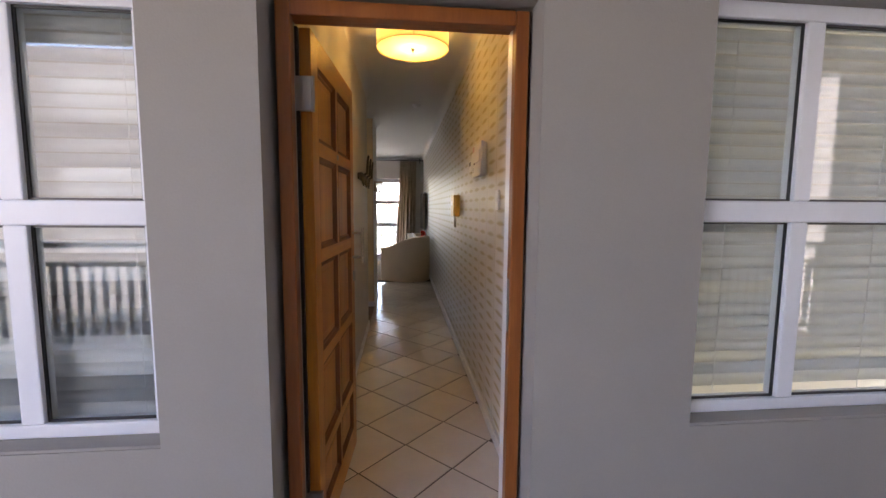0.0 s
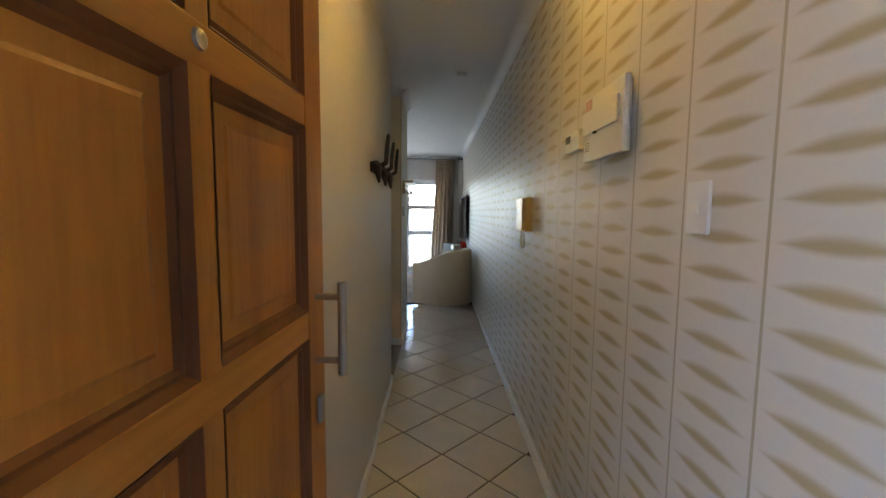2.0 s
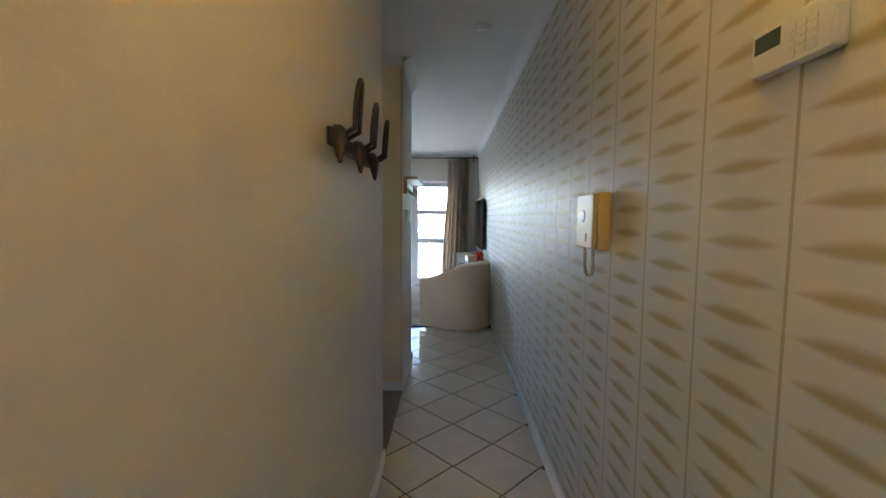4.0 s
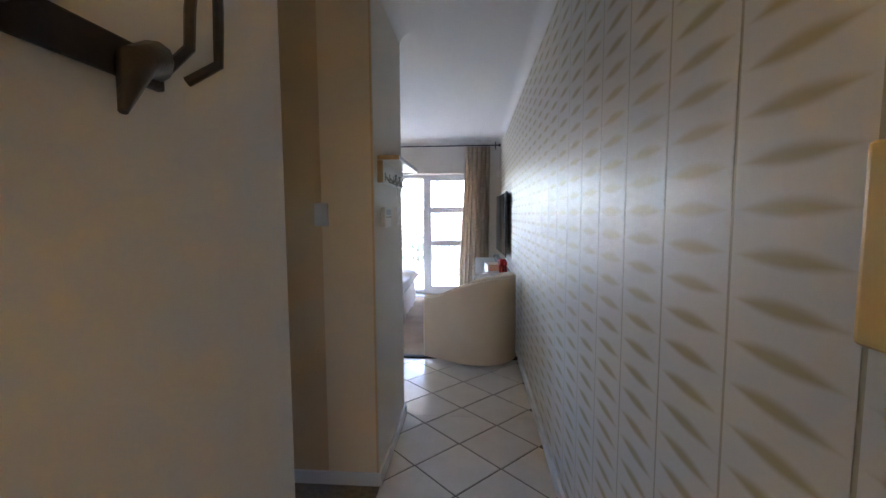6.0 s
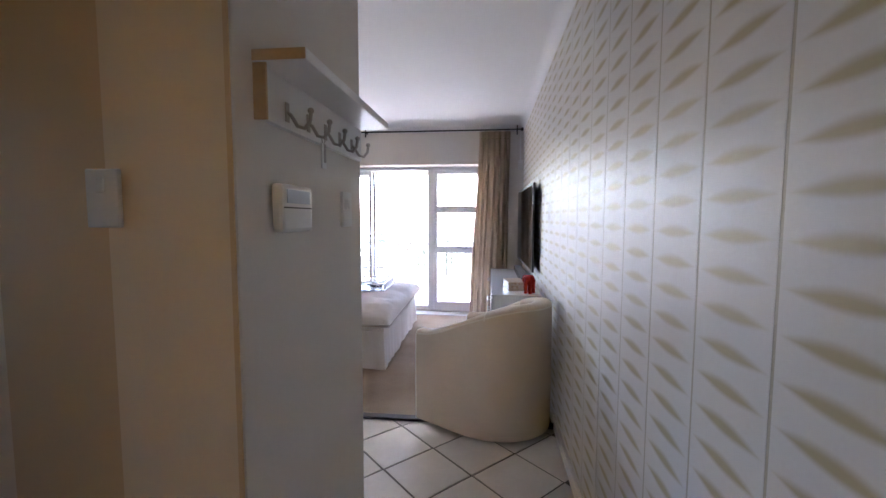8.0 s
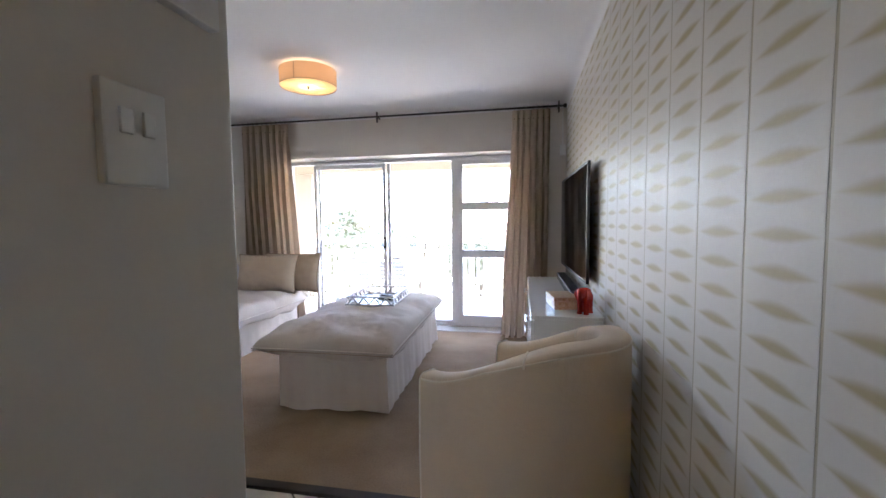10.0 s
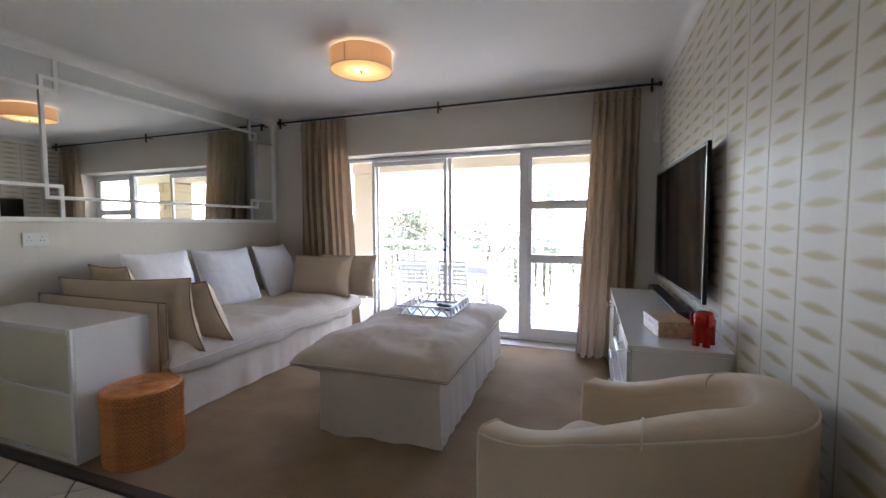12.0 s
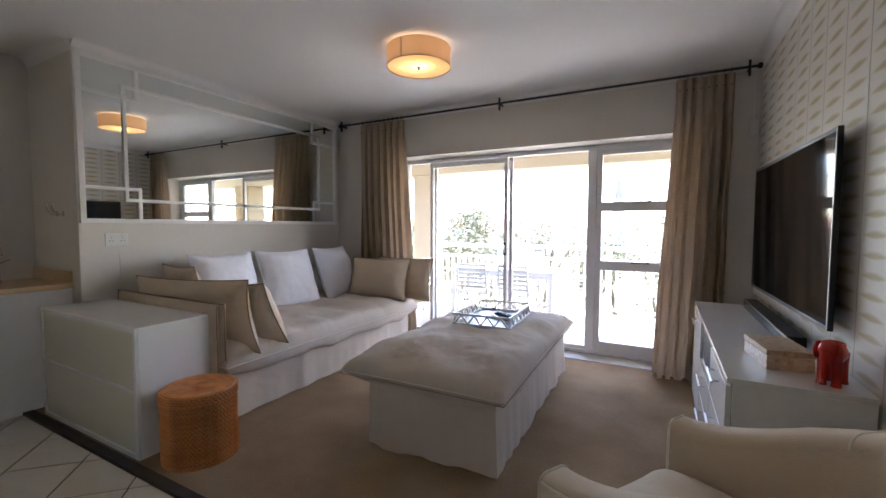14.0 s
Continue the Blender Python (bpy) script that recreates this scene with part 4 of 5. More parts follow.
# ---- mirror with fretwork ----
MY0, MY1, MZ0, MZ1 = 9.866, 12.595, 1.365, 2.642
mi = thing("mirror", "large wall mirror with white fretwork frame", "mirror", (XM, MY0, MZ0))
ml, mh = MY1 - MY0, MZ1 - MZ0
part("glass", box(0.004, 0.010, 0.02, ml - 0.02, 0.02, mh - 0.02), M_MIRROR, mi, "silvered mirror glass")
for y0, y1, z0, z1 in ((0, ml, 0, 0.038), (0, ml, mh - 0.038, mh), (0, 0.038, 0.038, mh - 0.038), (ml - 0.038, ml, 0.038, mh - 0.038)):
    part("frame", box(0.0, 0.032, y0, y1, z0, z1, 0.004), M_WHITE, mi)


def fret(y0, y1, z0, z1):
    part("fret_bar", box(0.012, 0.026, min(y0, y1), max(y0, y1), min(z0, z1), max(z0, z1), 0.002), M_WHITE, mi)


W = 0.026
iu, iv, ou, ov = 0.30, 0.175, 0.42, 0.29
fret(iu, iu + W, iv, mh - iv)
fret(ml - iu - W, ml - iu, iv, mh - iv)
fret(iu + W, ml - iu - W, iv, iv + W)
fret(iu + W, ml - iu - W, mh - iv - W, mh - iv)
for sy in (0, 1):
    for sz in (0, 1):
        fy = lambda v: ml - v if sy else v
        fz = lambda v: mh - v if sz else v
        fret(fy(0.038), fy(iu), fz(ov), fz(ov - W))
        fret(fy(iu + W), fy(ou - 0.0), fz(ov), fz(ov - W))
        fret(fy(ou), fy(ou - W), fz(ov - W), fz(iv + W))
        fret(fy(ou), fy(ou - W), fz(iv), fz(0.038))

# ---- kitchen corner ----
wt = thing("worktop", "pale timber kitchen worktop on the low wall", "worktop", (0, 0, 0.872))
part("slab", box(-5.298, XK + 0.03, YB + 0.02, 9.856, 0.0, 0.04, 0.005), M_WORKTOP, wt)
part("upstand", box(-5.298, XK + 0.02, 9.836, 9.857, 0.041, 0.13, 0.003), M_WORKTOP, wt)
tp = thing("kitchen_tap", "chrome kitchen tap at the worktop sink", "tap", (-5.02, 9.55, 0.912))
part("body", lathe([(0, 0), (0.028, 0), (0.026, 0.02), (0.018, 0.03), (0.018, 0.14), (0, 0.15)], 16), M_STEEL, tp, "", True)
part("spout", tube([(0, 0, 0.12), (0.0, 0.0, 0.22), (0.03, 0, 0.27), (0.09, 0, 0.27), (0.12, 0, 0.22)], 0.011, 10), M_STEEL, tp, "", True)
part("lever", tube([(0, 0, 0.145), (0.02, 0.07, 0.18)], 0.006, 8), M_STEEL, tp)
wh = thing("wall_hook", "small pewter double wall hook on the kitchen wall", "wall hook", (-4.80, 9.86, 1.43))
for k in (-0.05, 0.05):
    pr = part("hook", tube([(k, 0, 0.01), (k, -0.03, 0.0), (k - 0.01, -0.055, 0.03), (k - 0.015, -0.06, 0.075)], 0.006, 8), M_STEEL, wh, "", True)
    part("rose", box(k - 0.016, k + 0.016, -0.006, 0.0, -0.012, 0.03, 0.003), M_STEEL, pr)

# ---- white side unit behind the sofa ----
su = thing("side_unit", "white lacquered low side unit at the sofa's end", "cabinet", (-3.87, 9.615, 0))
part("carcass", box(-0.62, 0.625, 0.012, 0.42, 0.02, 0.777, 0.005), M_LACQ, su)
for z0, z1 in ((0.42, 0.745), (0.05, 0.40)):
    part("front_panel", box(-0.588, 0.593, 0.004, 0.0125, z0, z1, 0.002), M_LACQ_REFL, su, "lacquered front panel with a cream reflection tint in its colour")
for x0, x1, z0, z1 in ((-0.62, -0.59, 0.02, 0.777), (0.595, 0.625, 0.02, 0.777), (-0.589, 0.594, 0.747, 0.777), (-0.589, 0.594, 0.402, 0.418), (-0.589, 0.594, 0.02, 0.048)):
    part("front_frame", box(x0, x1, -0.004, 0.0115, z0, z1, 0.003), M_LACQ, su)
part("plinth", box(-0.60, 0.61, 0.01, 0.41, 0.0, 0.02), M_LACQ, su)

# ---- sofa ----
so = thing("sofa", "deep cream linen daybed sofa with loose slipcover", "sofa", (0, 0, 0.012))
part("skirt", slipcover(-4.47, -3.27, 10.13, 12.42, 0.004, 0.40, 0.016, 2.0), M_LINEN, so, "", True)
bm, rim = pillow(1.36, 2.38, 0.26, 84, 0.007, 4.0, 10.0, pose(-3.83, 11.28, 0.415), 0.01, 0.04, 0.33)
sc_ = part("seat_cushion", bm, M_LINEN, so, "soft cream seat mattress", True)
part("piping", tube(rim, 0.006, 6, None, True), M_LINEN, sc_)


def cushion(label, m, w, h, d, mat, pipe, seed, group=""):
    c = thing("cushion", label, "cushion", (0, 0, 0), 0, group)
    c.matrix_world = m
    bm, rim = pillow(w, h, d, 34, 0.010, seed, 2.4, None, 0.08, 0.008, 0.55)
    part("cover", bm, mat, c, "", True)
    part("piping", tube(rim, 0.005, 6, None, True), pipe, c)


WC = "white cushions along the sofa"
for k, (y, tilt, turn) in enumerate(((10.76, 74, 2), (11.44, 67, -9), (12.14, 70, 9))):
    cushion("plump white linen cushion leaning on the wall", pose(-4.09, y, 0.80, 0, tilt, turn), 0.64, 0.61, 0.27, M_LINENW, M_LINENW, 10 + k * 3.1, WC)
TC = "tan cushions at the sofa's ends"
cushion("tan linen cushion with brown piping at the sofa's end", pose(-3.52, 12.20, 0.755, 72, 0, 8), 0.74, 0.48, 0.29, M_TAN, M_TANPIPE, 21, TC)
cushion("tan linen cushion leaning behind another", pose(-3.30, 12.37, 0.755, 76, 0, 2), 0.74, 0.48, 0.17, M_TAN, M_TANPIPE, 23, TC)
cushion("large tan bolster cushion propped at the sofa's near end", pose(-3.79, 10.262, 0.705, 82, 2, 181), 1.36, 0.52, 0.30, M_TAN, M_TANPIPE, 25, TC)
cushion("tan cushion leaning against the bolster", pose(-3.48, 10.45, 0.69, 68, 4, 182), 0.72, 0.50, 0.30, M_TAN, M_TANPIPE, 27, TC)
cushion("tan cushion in the sofa's back corner", pose(-4.22, 10.47, 0.78, 74, 0, 176), 0.52, 0.50, 0.16, M_TAN, M_TANPIPE, 29, TC)
for k in range(2):
    ar = thing("arm_pad", "flat tan padded cover draped at the sofa's end", "cushion", (0, 0, 0), 0, TC)
    y0, x1, zt = 10.043 + 0.045 * k, -3.20 + 0.014 * k, 0.845 - 0.010 * k
    bm, rim = pillow(x1 + 4.44, zt - 0.06, 0.062, 24, 0.006, 41 + k, 8.0, pose((x1 - 4.44) / 2, y0 + 0.022, (zt + 0.06) / 2, 90, 0, 0), 0.006, 0.0, 0.4)
    part("pad", bm, M_TAN, ar, "", True)
    part("piping", tube(rim, 0.005, 6, None, True), M_TANPIPE, ar)

# ---- ottoman ----
ot = thing("ottoman", "long cream linen ottoman with a loose stuffed top", "ottoman", (-1.84, 11.29, 0.012), 1.2)
part("skirt", slipcover(-0.40, 0.40, -0.89, 0.93, 0.002, 0.43, 0.02, 6.0, 0.03), M_LINEN, ot, "", True)
bm, rim = pillow(1.04, 1.98, 0.23, 84, 0.006, 8.0, 6.5, pose(-0.045, 0.02, 0.468), 0.012, 0.038, 0.42)
tcu = part("top_cushion", bm, M_LINEN, ot, "loosely stuffed cream top cushion", True)
part("seam", tube(rim, 0.006, 6, None, True), M_LINEN, tcu)
part("lower_seam", tube([p - Vector((0, 0, 0.016)) for p in rim], 0.0025, 6, None, True), M_TANPIPE, tcu)
for sx, sy in ((-1, -1), (1, -1), (1, 1), (-1, 1)):
    part("corner_piping", tube([(sx * 0.402, sy * 0.885 + (0.01 if sy > 0 else 0), 0.02), (sx * 0.401, sy * 0.885 + (0.01 if sy > 0 else 0), 0.42)], 0.004, 6), M_TANPIPE, ot)

tr = thing("tray", "white lattice-sided tray with a glass base on the ottoman", "tray", (-1.86, 11.53, 0.598), 3)
part("base", box(-0.225, 0.225, -0.325, 0.325, 0.0, 0.010, 0.002), M_TRAY, tr, "pale grey tray base")
for x in (-0.225, 0.213):
    for z in (0.010, 0.083):
        part("rail", box(x, x + 0.014, -0.325, 0.325, z, z + 0.015, 0.002), M_WHITE, tr)
    for k in range(6):
        y = -0.31 + k * 0.103
        part("lattice", tube([(x + 0.006, y, 0.02), (x + 0.006, y + 0.052, 0.088)], 0.0065, 6), M_WHITE, tr)
        part("lattice", tube([(x + 0.006, y + 0.052, 0.088), (x + 0.006, y + 0.103, 0.02)], 0.0065, 6), M_WHITE, tr)
for y in (-0.325, 0.313):
    for z in (0.010, 0.083):
        part("rail", box(-0.213, 0.213, y, y + 0.012, z, z + 0.015, 0.002), M_WHITE, tr)
    for k in range(4):
        x = -0.205 + k * 0.1025
        part("lattice", tube([(x, y + 0.006, 0.02), (x + 0.051, y + 0.006, 0.088)], 0.0065, 6), M_WHITE, tr)
        part("lattice", tube([(x + 0.051, y + 0.006, 0.088), (x + 0.1025, y + 0.006, 0.02)], 0.0065, 6), M_WHITE, tr)
for k, (x, y, a) in enumerate(((-1.82, 11.63, 62), (-1.80, 11.52, 70), (-1.79, 11.57, 52))):
    rc = thing("remote_control", "black remote control lying in the tray", "remote control", (x, y, 0.611 + (0.02 if k == 2 else 0)), a, "remote controls")
    b = part("case", box(-0.022, 0.022, -0.085, 0.085, 0.0, 0.019, 0.005), M_BLACK, rc)
    for q in range(6):
        part("button_row", box(-0.014, 0.014, -0.07 + q * 0.022, -0.062 + q * 0.022, 0.0185, 0.0205), M_GREYSCREEN, b)

# ---- television, low cabinet and what stands on it ----
tv = thing("television", "large black flat television mounted off the panelled wall", "television", (-0.064, 11.365, 0.925), 1.2)
part("screen", box(-0.024, -0.0205, -0.718, 0.718, 0.02, 0.81), M_TV, tv, "dark glossy screen")
part("bezel", box(-0.0225, -0.002, -0.73, 0.73, 0.0, 0.83, 0.003), M_BLACK, tv)
part("silver_edge", box(-0.0245, -0.0235, -0.731, -0.723, 0.0, 0.83), M_STEEL, tv)
part("back_housing", box(-0.002, 0.025, -0.52, 0.52, 0.10, 0.70, 0.012), M_BLACK, tv)
part("wall_bracket", box(0.025, 0.058, -0.2, 0.2, 0.25, 0.55, 0.003), M_IRON, tv)

cab = thing("tv_cabinet", "low white lacquered cabinet with drawers under the television", "cabinet", (-0.44, 10.325, 0.012))
cl = 1.85
part("carcass", box(0.02, 0.43, 0.0, cl, 0.06, 0.735, 0.003), M_LACQ, cab)
part("top", box(0.0, 0.432, -0.004, cl + 0.004, 0.736, 0.758, 0.004), M_LACQ, cab)
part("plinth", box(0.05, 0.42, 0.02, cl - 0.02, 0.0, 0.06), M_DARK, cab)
# No hollow here: a dark plate on the carcass stands for the slot's shade.
part("niche", box(0.0175, 0.0195, 0.66, 1.18, 0.50, 0.72), M_DARK, cab, "flat dark plate standing for the shade in an open slot")
for y0, y1, z0, z1 in ((0.02, 0.60, 0.50, 0.72), (0.02, 0.60, 0.285, 0.49), (0.02, 0.60, 0.07, 0.275), (0.62, 1.20, 0.285, 0.49), (0.62, 1.20, 0.07, 0.275), (1.22, cl - 0.02, 0.07, 0.72)):
    d = part("drawer" if y1 < 1.3 else "door", box(0.0, 0.0195, y0, y1, z0, z1, 0.003), M_LACQ, cab)
    yc, zc = (y0 + y1) / 2, z1 - 0.055
    hd = part("handle", tube([(-0.03, yc - 0.11, zc), (-0.03, yc + 0.11, zc)], 0.006, 8), M_LACQ, d)
    for s in (-0.08, 0.08):
        hd2 = part("handle_post", tube([(0.0, yc + s, zc), (-0.03, yc + s, zc)], 0.004, 6), M_LACQ, d)
sb = thing("soundbar", "long black soundbar on the white cabinet", "soundbar", (-0.105, 11.52, 0.771))
part("body", box(-0.04, 0.04, -0.62, 0.55, 0.0, 0.062, 0.006), M_BLACK, sb)
part("grille", box(-0.042, -0.0395, -0.60, 0.53, 0.008, 0.055), M_GREYSCREEN, sb, "dark grey mesh grille")

bx = thing("trinket_box", "mottled bone-veneered trinket box", "box", (-0.225, 10.655, 0.771), 8)
part("box_body", box(-0.08, 0.08, -0.135, 0.135, 0.0, 0.055, 0.004), M_BOXW, bx)
part("lid", box(-0.082, 0.082, -0.137, 0.137, 0.057, 0.08, 0.004), M_BOXW, bx)


def elephant():
    bm = bmesh.new()

    def blob(c, r, rot=(0, 0, 0)):
        t = bmesh.new()
        bmesh.ops.create_icosphere(t, subdivisions=3, radius=1)
        t.transform(pose(*c, *rot) @ Matrix.Diagonal((*r, 1)))
        add_to(bm, t)

    blob((0, 0, 0.15), (0.052, 0.078, 0.055))
    blob((0, -0.075, 0.175), (0.036, 0.042, 0.042))
    for s in (-1, 1):
        blob((s * 0.038, -0.058, 0.165), (0.010, 0.034, 0.044), (0, 0, s * 20))
        tube([(s * 0.016, -0.105, 0.15), (s * 0.018, -0.125, 0.13), (s * 0.018, -0.137, 0.135)], [0.006, 0.005, 0.002], 6, bm)
        for y in (-0.045, 0.045):
            tube([(s * 0.027, y, 0.0), (s * 0.027, y, 0.02), (s * 0.026, y, 0.10), (s * 0.024, y, 0.15)], [0.021, 0.018, 0.019, 0.024], 12, bm)
    tube([(0, -0.105, 0.165), (0, -0.122, 0.13), (0, -0.125, 0.08), (0, -0.12, 0.045), (0, -0.135, 0.03)], [0.021, 0.017, 0.013, 0.010, 0.007], 10, bm)
    tube([(0, 0.075, 0.17), (0, 0.088, 0.14), (0, 0.088, 0.09)], [0.006, 0.005, 0.004], 6, bm)
    blob((0, 0.0, 0.192), (0.045, 0.045, 0.016))
    bm.transform(pose(-0.105, 10.43, 0.772, 0, 0, -30) @ Matrix.Scale(0.78, 4))
    ob = part("elephant_figurine", bm, M_RED, None, "", True)
    tagged(ob, "red lacquered wooden elephant figurine on the white cabinet", "figurine")


elephant()

# ---- round rattan basket ----
ba = thing("rattan_basket", "round orange-brown woven rattan basket with lid", "basket", (-3.03, 9.835, 0.012))
R, H = 0.185, 0.345
coil = mesh_of("coil", tube([((R + 0.0095 * (q % 2)) * math.cos(q * math.tau / 108), (R + 0.0095 * (q % 2)) * math.sin(q * math.tau / 108), 0.0008 * math.sin(q * 0.9)) for q in range(108)], 0.0058, 5, None, True), M_RATTAN)
for k in range(25):
    shared("coil", coil, ba, (0.0015 * math.sin(k * 2.1), 0.0015 * math.cos(k * 3.3), 0.008 + k * H / 25), (0, 0, 3.333 * (k % 2)))
# Dark core added so the gaps between coils read as shaded.
part("liner", lathe([(0, 0.002), (R - 0.004, 0.002), (R - 0.004, H), (0, H)], 32), M_TANPIPE, ba, "dark core added for the shade between the coils")
lid = part("lid", lathe([(0, H + 0.008), (R + 0.001, H + 0.008), (R + 0.001, H + 0.06), (0, H + 0.06)], 40), M_RATTAN, ba, "woven rattan lid")
for k in range(14):
    rr = R - 0.002 - k * 0.0135
    if rr > 0.006:
        part("lid_coil", tube([((rr + 0.0015 * math.sin(q * math.pi / 2)) * math.cos(q * math.tau / 60), (rr + 0.0015 * math.sin(q * math.pi / 2)) * math.sin(q * math.tau / 60), H + 0.061) for q in range(60)], 0.0082, 6, None, True), M_RATTAN, lid, "", True)
for k in range(4):
    ob = shared("lid_coil", coil, lid, (0, 0, H + 0.010 + k * 0.0145), (0, 0, 3.333 * (k % 2)))
    ob.scale = (1.025, 1.025, 1)

# ---- armchair ----
ac = thing("armchair", "cream upholstered tub armchair with rounded back", "armchair", (-0.455, 9.672, 0.012), 149)
FX, HWD, TH = 0.36, 0.372, 0.115
path = []
for k in range(9):
    path.append((FX - k / 8 * FX, -HWD, (0, -1)))
for k in range(1, 25):
    a = -math.pi / 2 - math.pi * k / 24
    path.append((0.435 * math.cos(a), HWD * math.sin(a), (math.cos(a), math.sin(a))))
for k in range(1, 9):
    path.append((k / 8 * FX, HWD, (0, 1)))
rows, edge = [], []
for i, (x, y, (nx, ny)) in enumerate(path):
    f = i / (len(path) - 1)
    s = 0.5 - 0.5 * math.cos(math.pi * min(1, max(0, (1 - abs(2 * f - 1)) / 0.8)))
    h = 0.645 + 0.222 * s
    row = [(x, y, 0.02), (x + nx * 0.004, y + ny * 0.004, 0.3), (x, y, h - 0.035)]
    for k in range(1, 6):
        w = math.pi / 2 * k / 6
        row.append((x - nx * 0.035 * (1 - math.cos(w)), y - ny * 0.035 * (1 - math.cos(w)), h - 0.035 + 0.035 * math.sin(w)))
    q = TH + 0.02 * s
    for k in range(1, 6):
        w = math.pi / 2 * k / 6
        row.append((x - nx * (q - 0.035 + 0.035 * math.sin(w)), y - ny * (q - 0.035 + 0.035 * math.sin(w)), h - 0.035 + 0.035 * math.cos(w)))
    row += [(x - nx * q, y - ny * q, h - 0.04), (x - nx * (q + 0.01), y - ny * (q + 0.01), 0.28)]
    rows.append(row)
    edge.append((x - nx * 0.003, y - ny * 0.003, h - 0.022))
shell = loft(rows)
shell.verts.ensure_lookup_table()
nrow = len(rows[0])
shell.faces.new(shell.verts[:nrow][::-1])
shell.faces.new(shell.verts[-nrow:])
sh_ = part("shell", shell, M_CHAIR, ac, "", True)
part("outer_piping", tube(edge, 0.0045, 6), M_PIPE, sh_, "", True)
for i in (11, len(path) - 12):
    part("seam_piping", tube([Vector(p) for p in rows[i][2:-1]], 0.005, 6), M_PIPE, sh_, "", True)
for i in (0, len(path) - 1):
    part("arm_piping", tube([Vector(p) + Vector((0.003, 0, 0)) for p in rows[i]], 0.0045, 6), M_PIPE, sh_, "", True)
part("front_rail", box(FX - 0.12, FX - 0.01, -HWD + TH, HWD - TH, 0.03, 0.30, 0.015), M_CHAIR, ac)
part("seat_deck", box(-0.27, FX - 0.12, -HWD + TH, HWD - TH, 0.10, 0.28), M_CHAIR, ac)
bm, rim = pillow(0.58, 0.49, 0.19, 24, 0.006, 31, 5.0, pose(0.09, 0, 0.445), 0.02)
cu = part("seat_cushion", bm, M_CHAIR, ac, "loose cream seat cushion", True)
part("piping", tube(rim, 0.0055, 6, None, True), M_PIPE, cu)
for x, y in ((0.30, -0.30), (0.30, 0.30), (-0.24, -0.2), (-0.24, 0.2)):
    part("foot", lathe([(0, 0), (0.016, 0), (0.02, 0.03), (0, 0.03)], 10, loc=(x, y, -0.004)), M_BLACK, ac)

# ---- balcony ----
setting("balcony_floor", box(-6.0, 1.5, YF + 0.36, 15.3, -0.25, -0.03), M_DECK, "sunlit pale tiled balcony floor", "balcony")
bm = box(-6.2, 1.7, YF + 0.36, 15.45, 2.62, 2.8)
box(-6.2, 1.7, 14.9, 15.3, 2.27, 2.62, 0.01, bm)
setting("balcony_roof", bm, M_BALC, "cream balcony roof with a deep edge beam", "roof")
setting("balcony_column", box(-4.75, -4.35, 14.9, 15.28, -0.03, 2.268, 0.02), M_BALC, "cream plastered balcony column", "column")
setting("wall_balcony_west", box(-6.2, -6.0, YF + 0.36, 15.3, -0.3, 2.62), M_BALC, "cream balcony side wall", "wall")
sp = thing("stone_pillar", "sandstone block pillar on the balcony", "pillar", (0.35, 14.95, -0.03), kind="structure")
rnd = random.Random(4)
for r in range(12):
    z = r * 0.19
    cuts = [-0.25, rnd.uniform(-0.12, 0.12), 0.25]
    for a, b in zip(cuts, cuts[1:]):
        part("stone", box(a + 0.004, b - 0.004, -0.22 + rnd.uniform(-0.012, 0.012), 0.22, z + 0.004, z + 0.186, 0.012), M_STONE, sp)
part("mortar_core", box(-0.24, 0.24, -0.2, 0.2, 0, 2.295), M_GROUT, sp)


def balustrade(name, label, x0, x1, y, z):
    b = thing(name, label, "balustrade", (0, y, z))
    part("top_rail", box(x0, x1, -0.045, 0.045, 1.02, 1.07, 0.012), M_PATIO, b)
    part("upper_rail", box(x0, x1, -0.02, 0.02, 0.84, 0.88, 0.006), M_PATIO, b)
    part("bottom_rail", box(x0, x1, -0.02, 0.02, 0.09, 0.13, 0.006), M_PATIO, b)
    me = mesh_of("baluster", box(-0.02, 0.02, -0.018, 0.018, 0.13, 0.84, 0.005), M_PATIO)
    x = x0 + 0.07
    while x < x1:
        shared("baluster", me, b, (x, 0, 0))
        x += 0.115
    x = x0
    while x < x1 + 0.01:
        part("post", box(x - 0.04, x + 0.04, -0.04, 0.04, 0.0, 1.02, 0.006), M_PATIO, b)
        x += (x1 - x0) / 3


balustrade("balustrade", "white timber balcony balustrade in bright light", -4.33, 0.08, 15.1, -0.03)
balustrade("walkway_balustrade", "white timber balustrade along the access walkway", -5.9, 4.2, 0.35, -0.012)

tb = thing("patio_table", "white rectangular patio table on the balcony", "table", (-2.75, 14.42, -0.03))
part("tabletop", box(-0.80, 0.80, -0.42, 0.42, 0.715, 0.75, 0.008), M_PATIO, tb)
for x in (-0.77, 0.71):
    for y in (-0.39, 0.33):
        part("leg", box(x, x + 0.06, y, y + 0.06, 0.0, 0.714, 0.005), M_PATIO, tb)
part("apron", box(-0.71, 0.71, -0.38, -0.355, 0.65, 0.714), M_PATIO, tb)


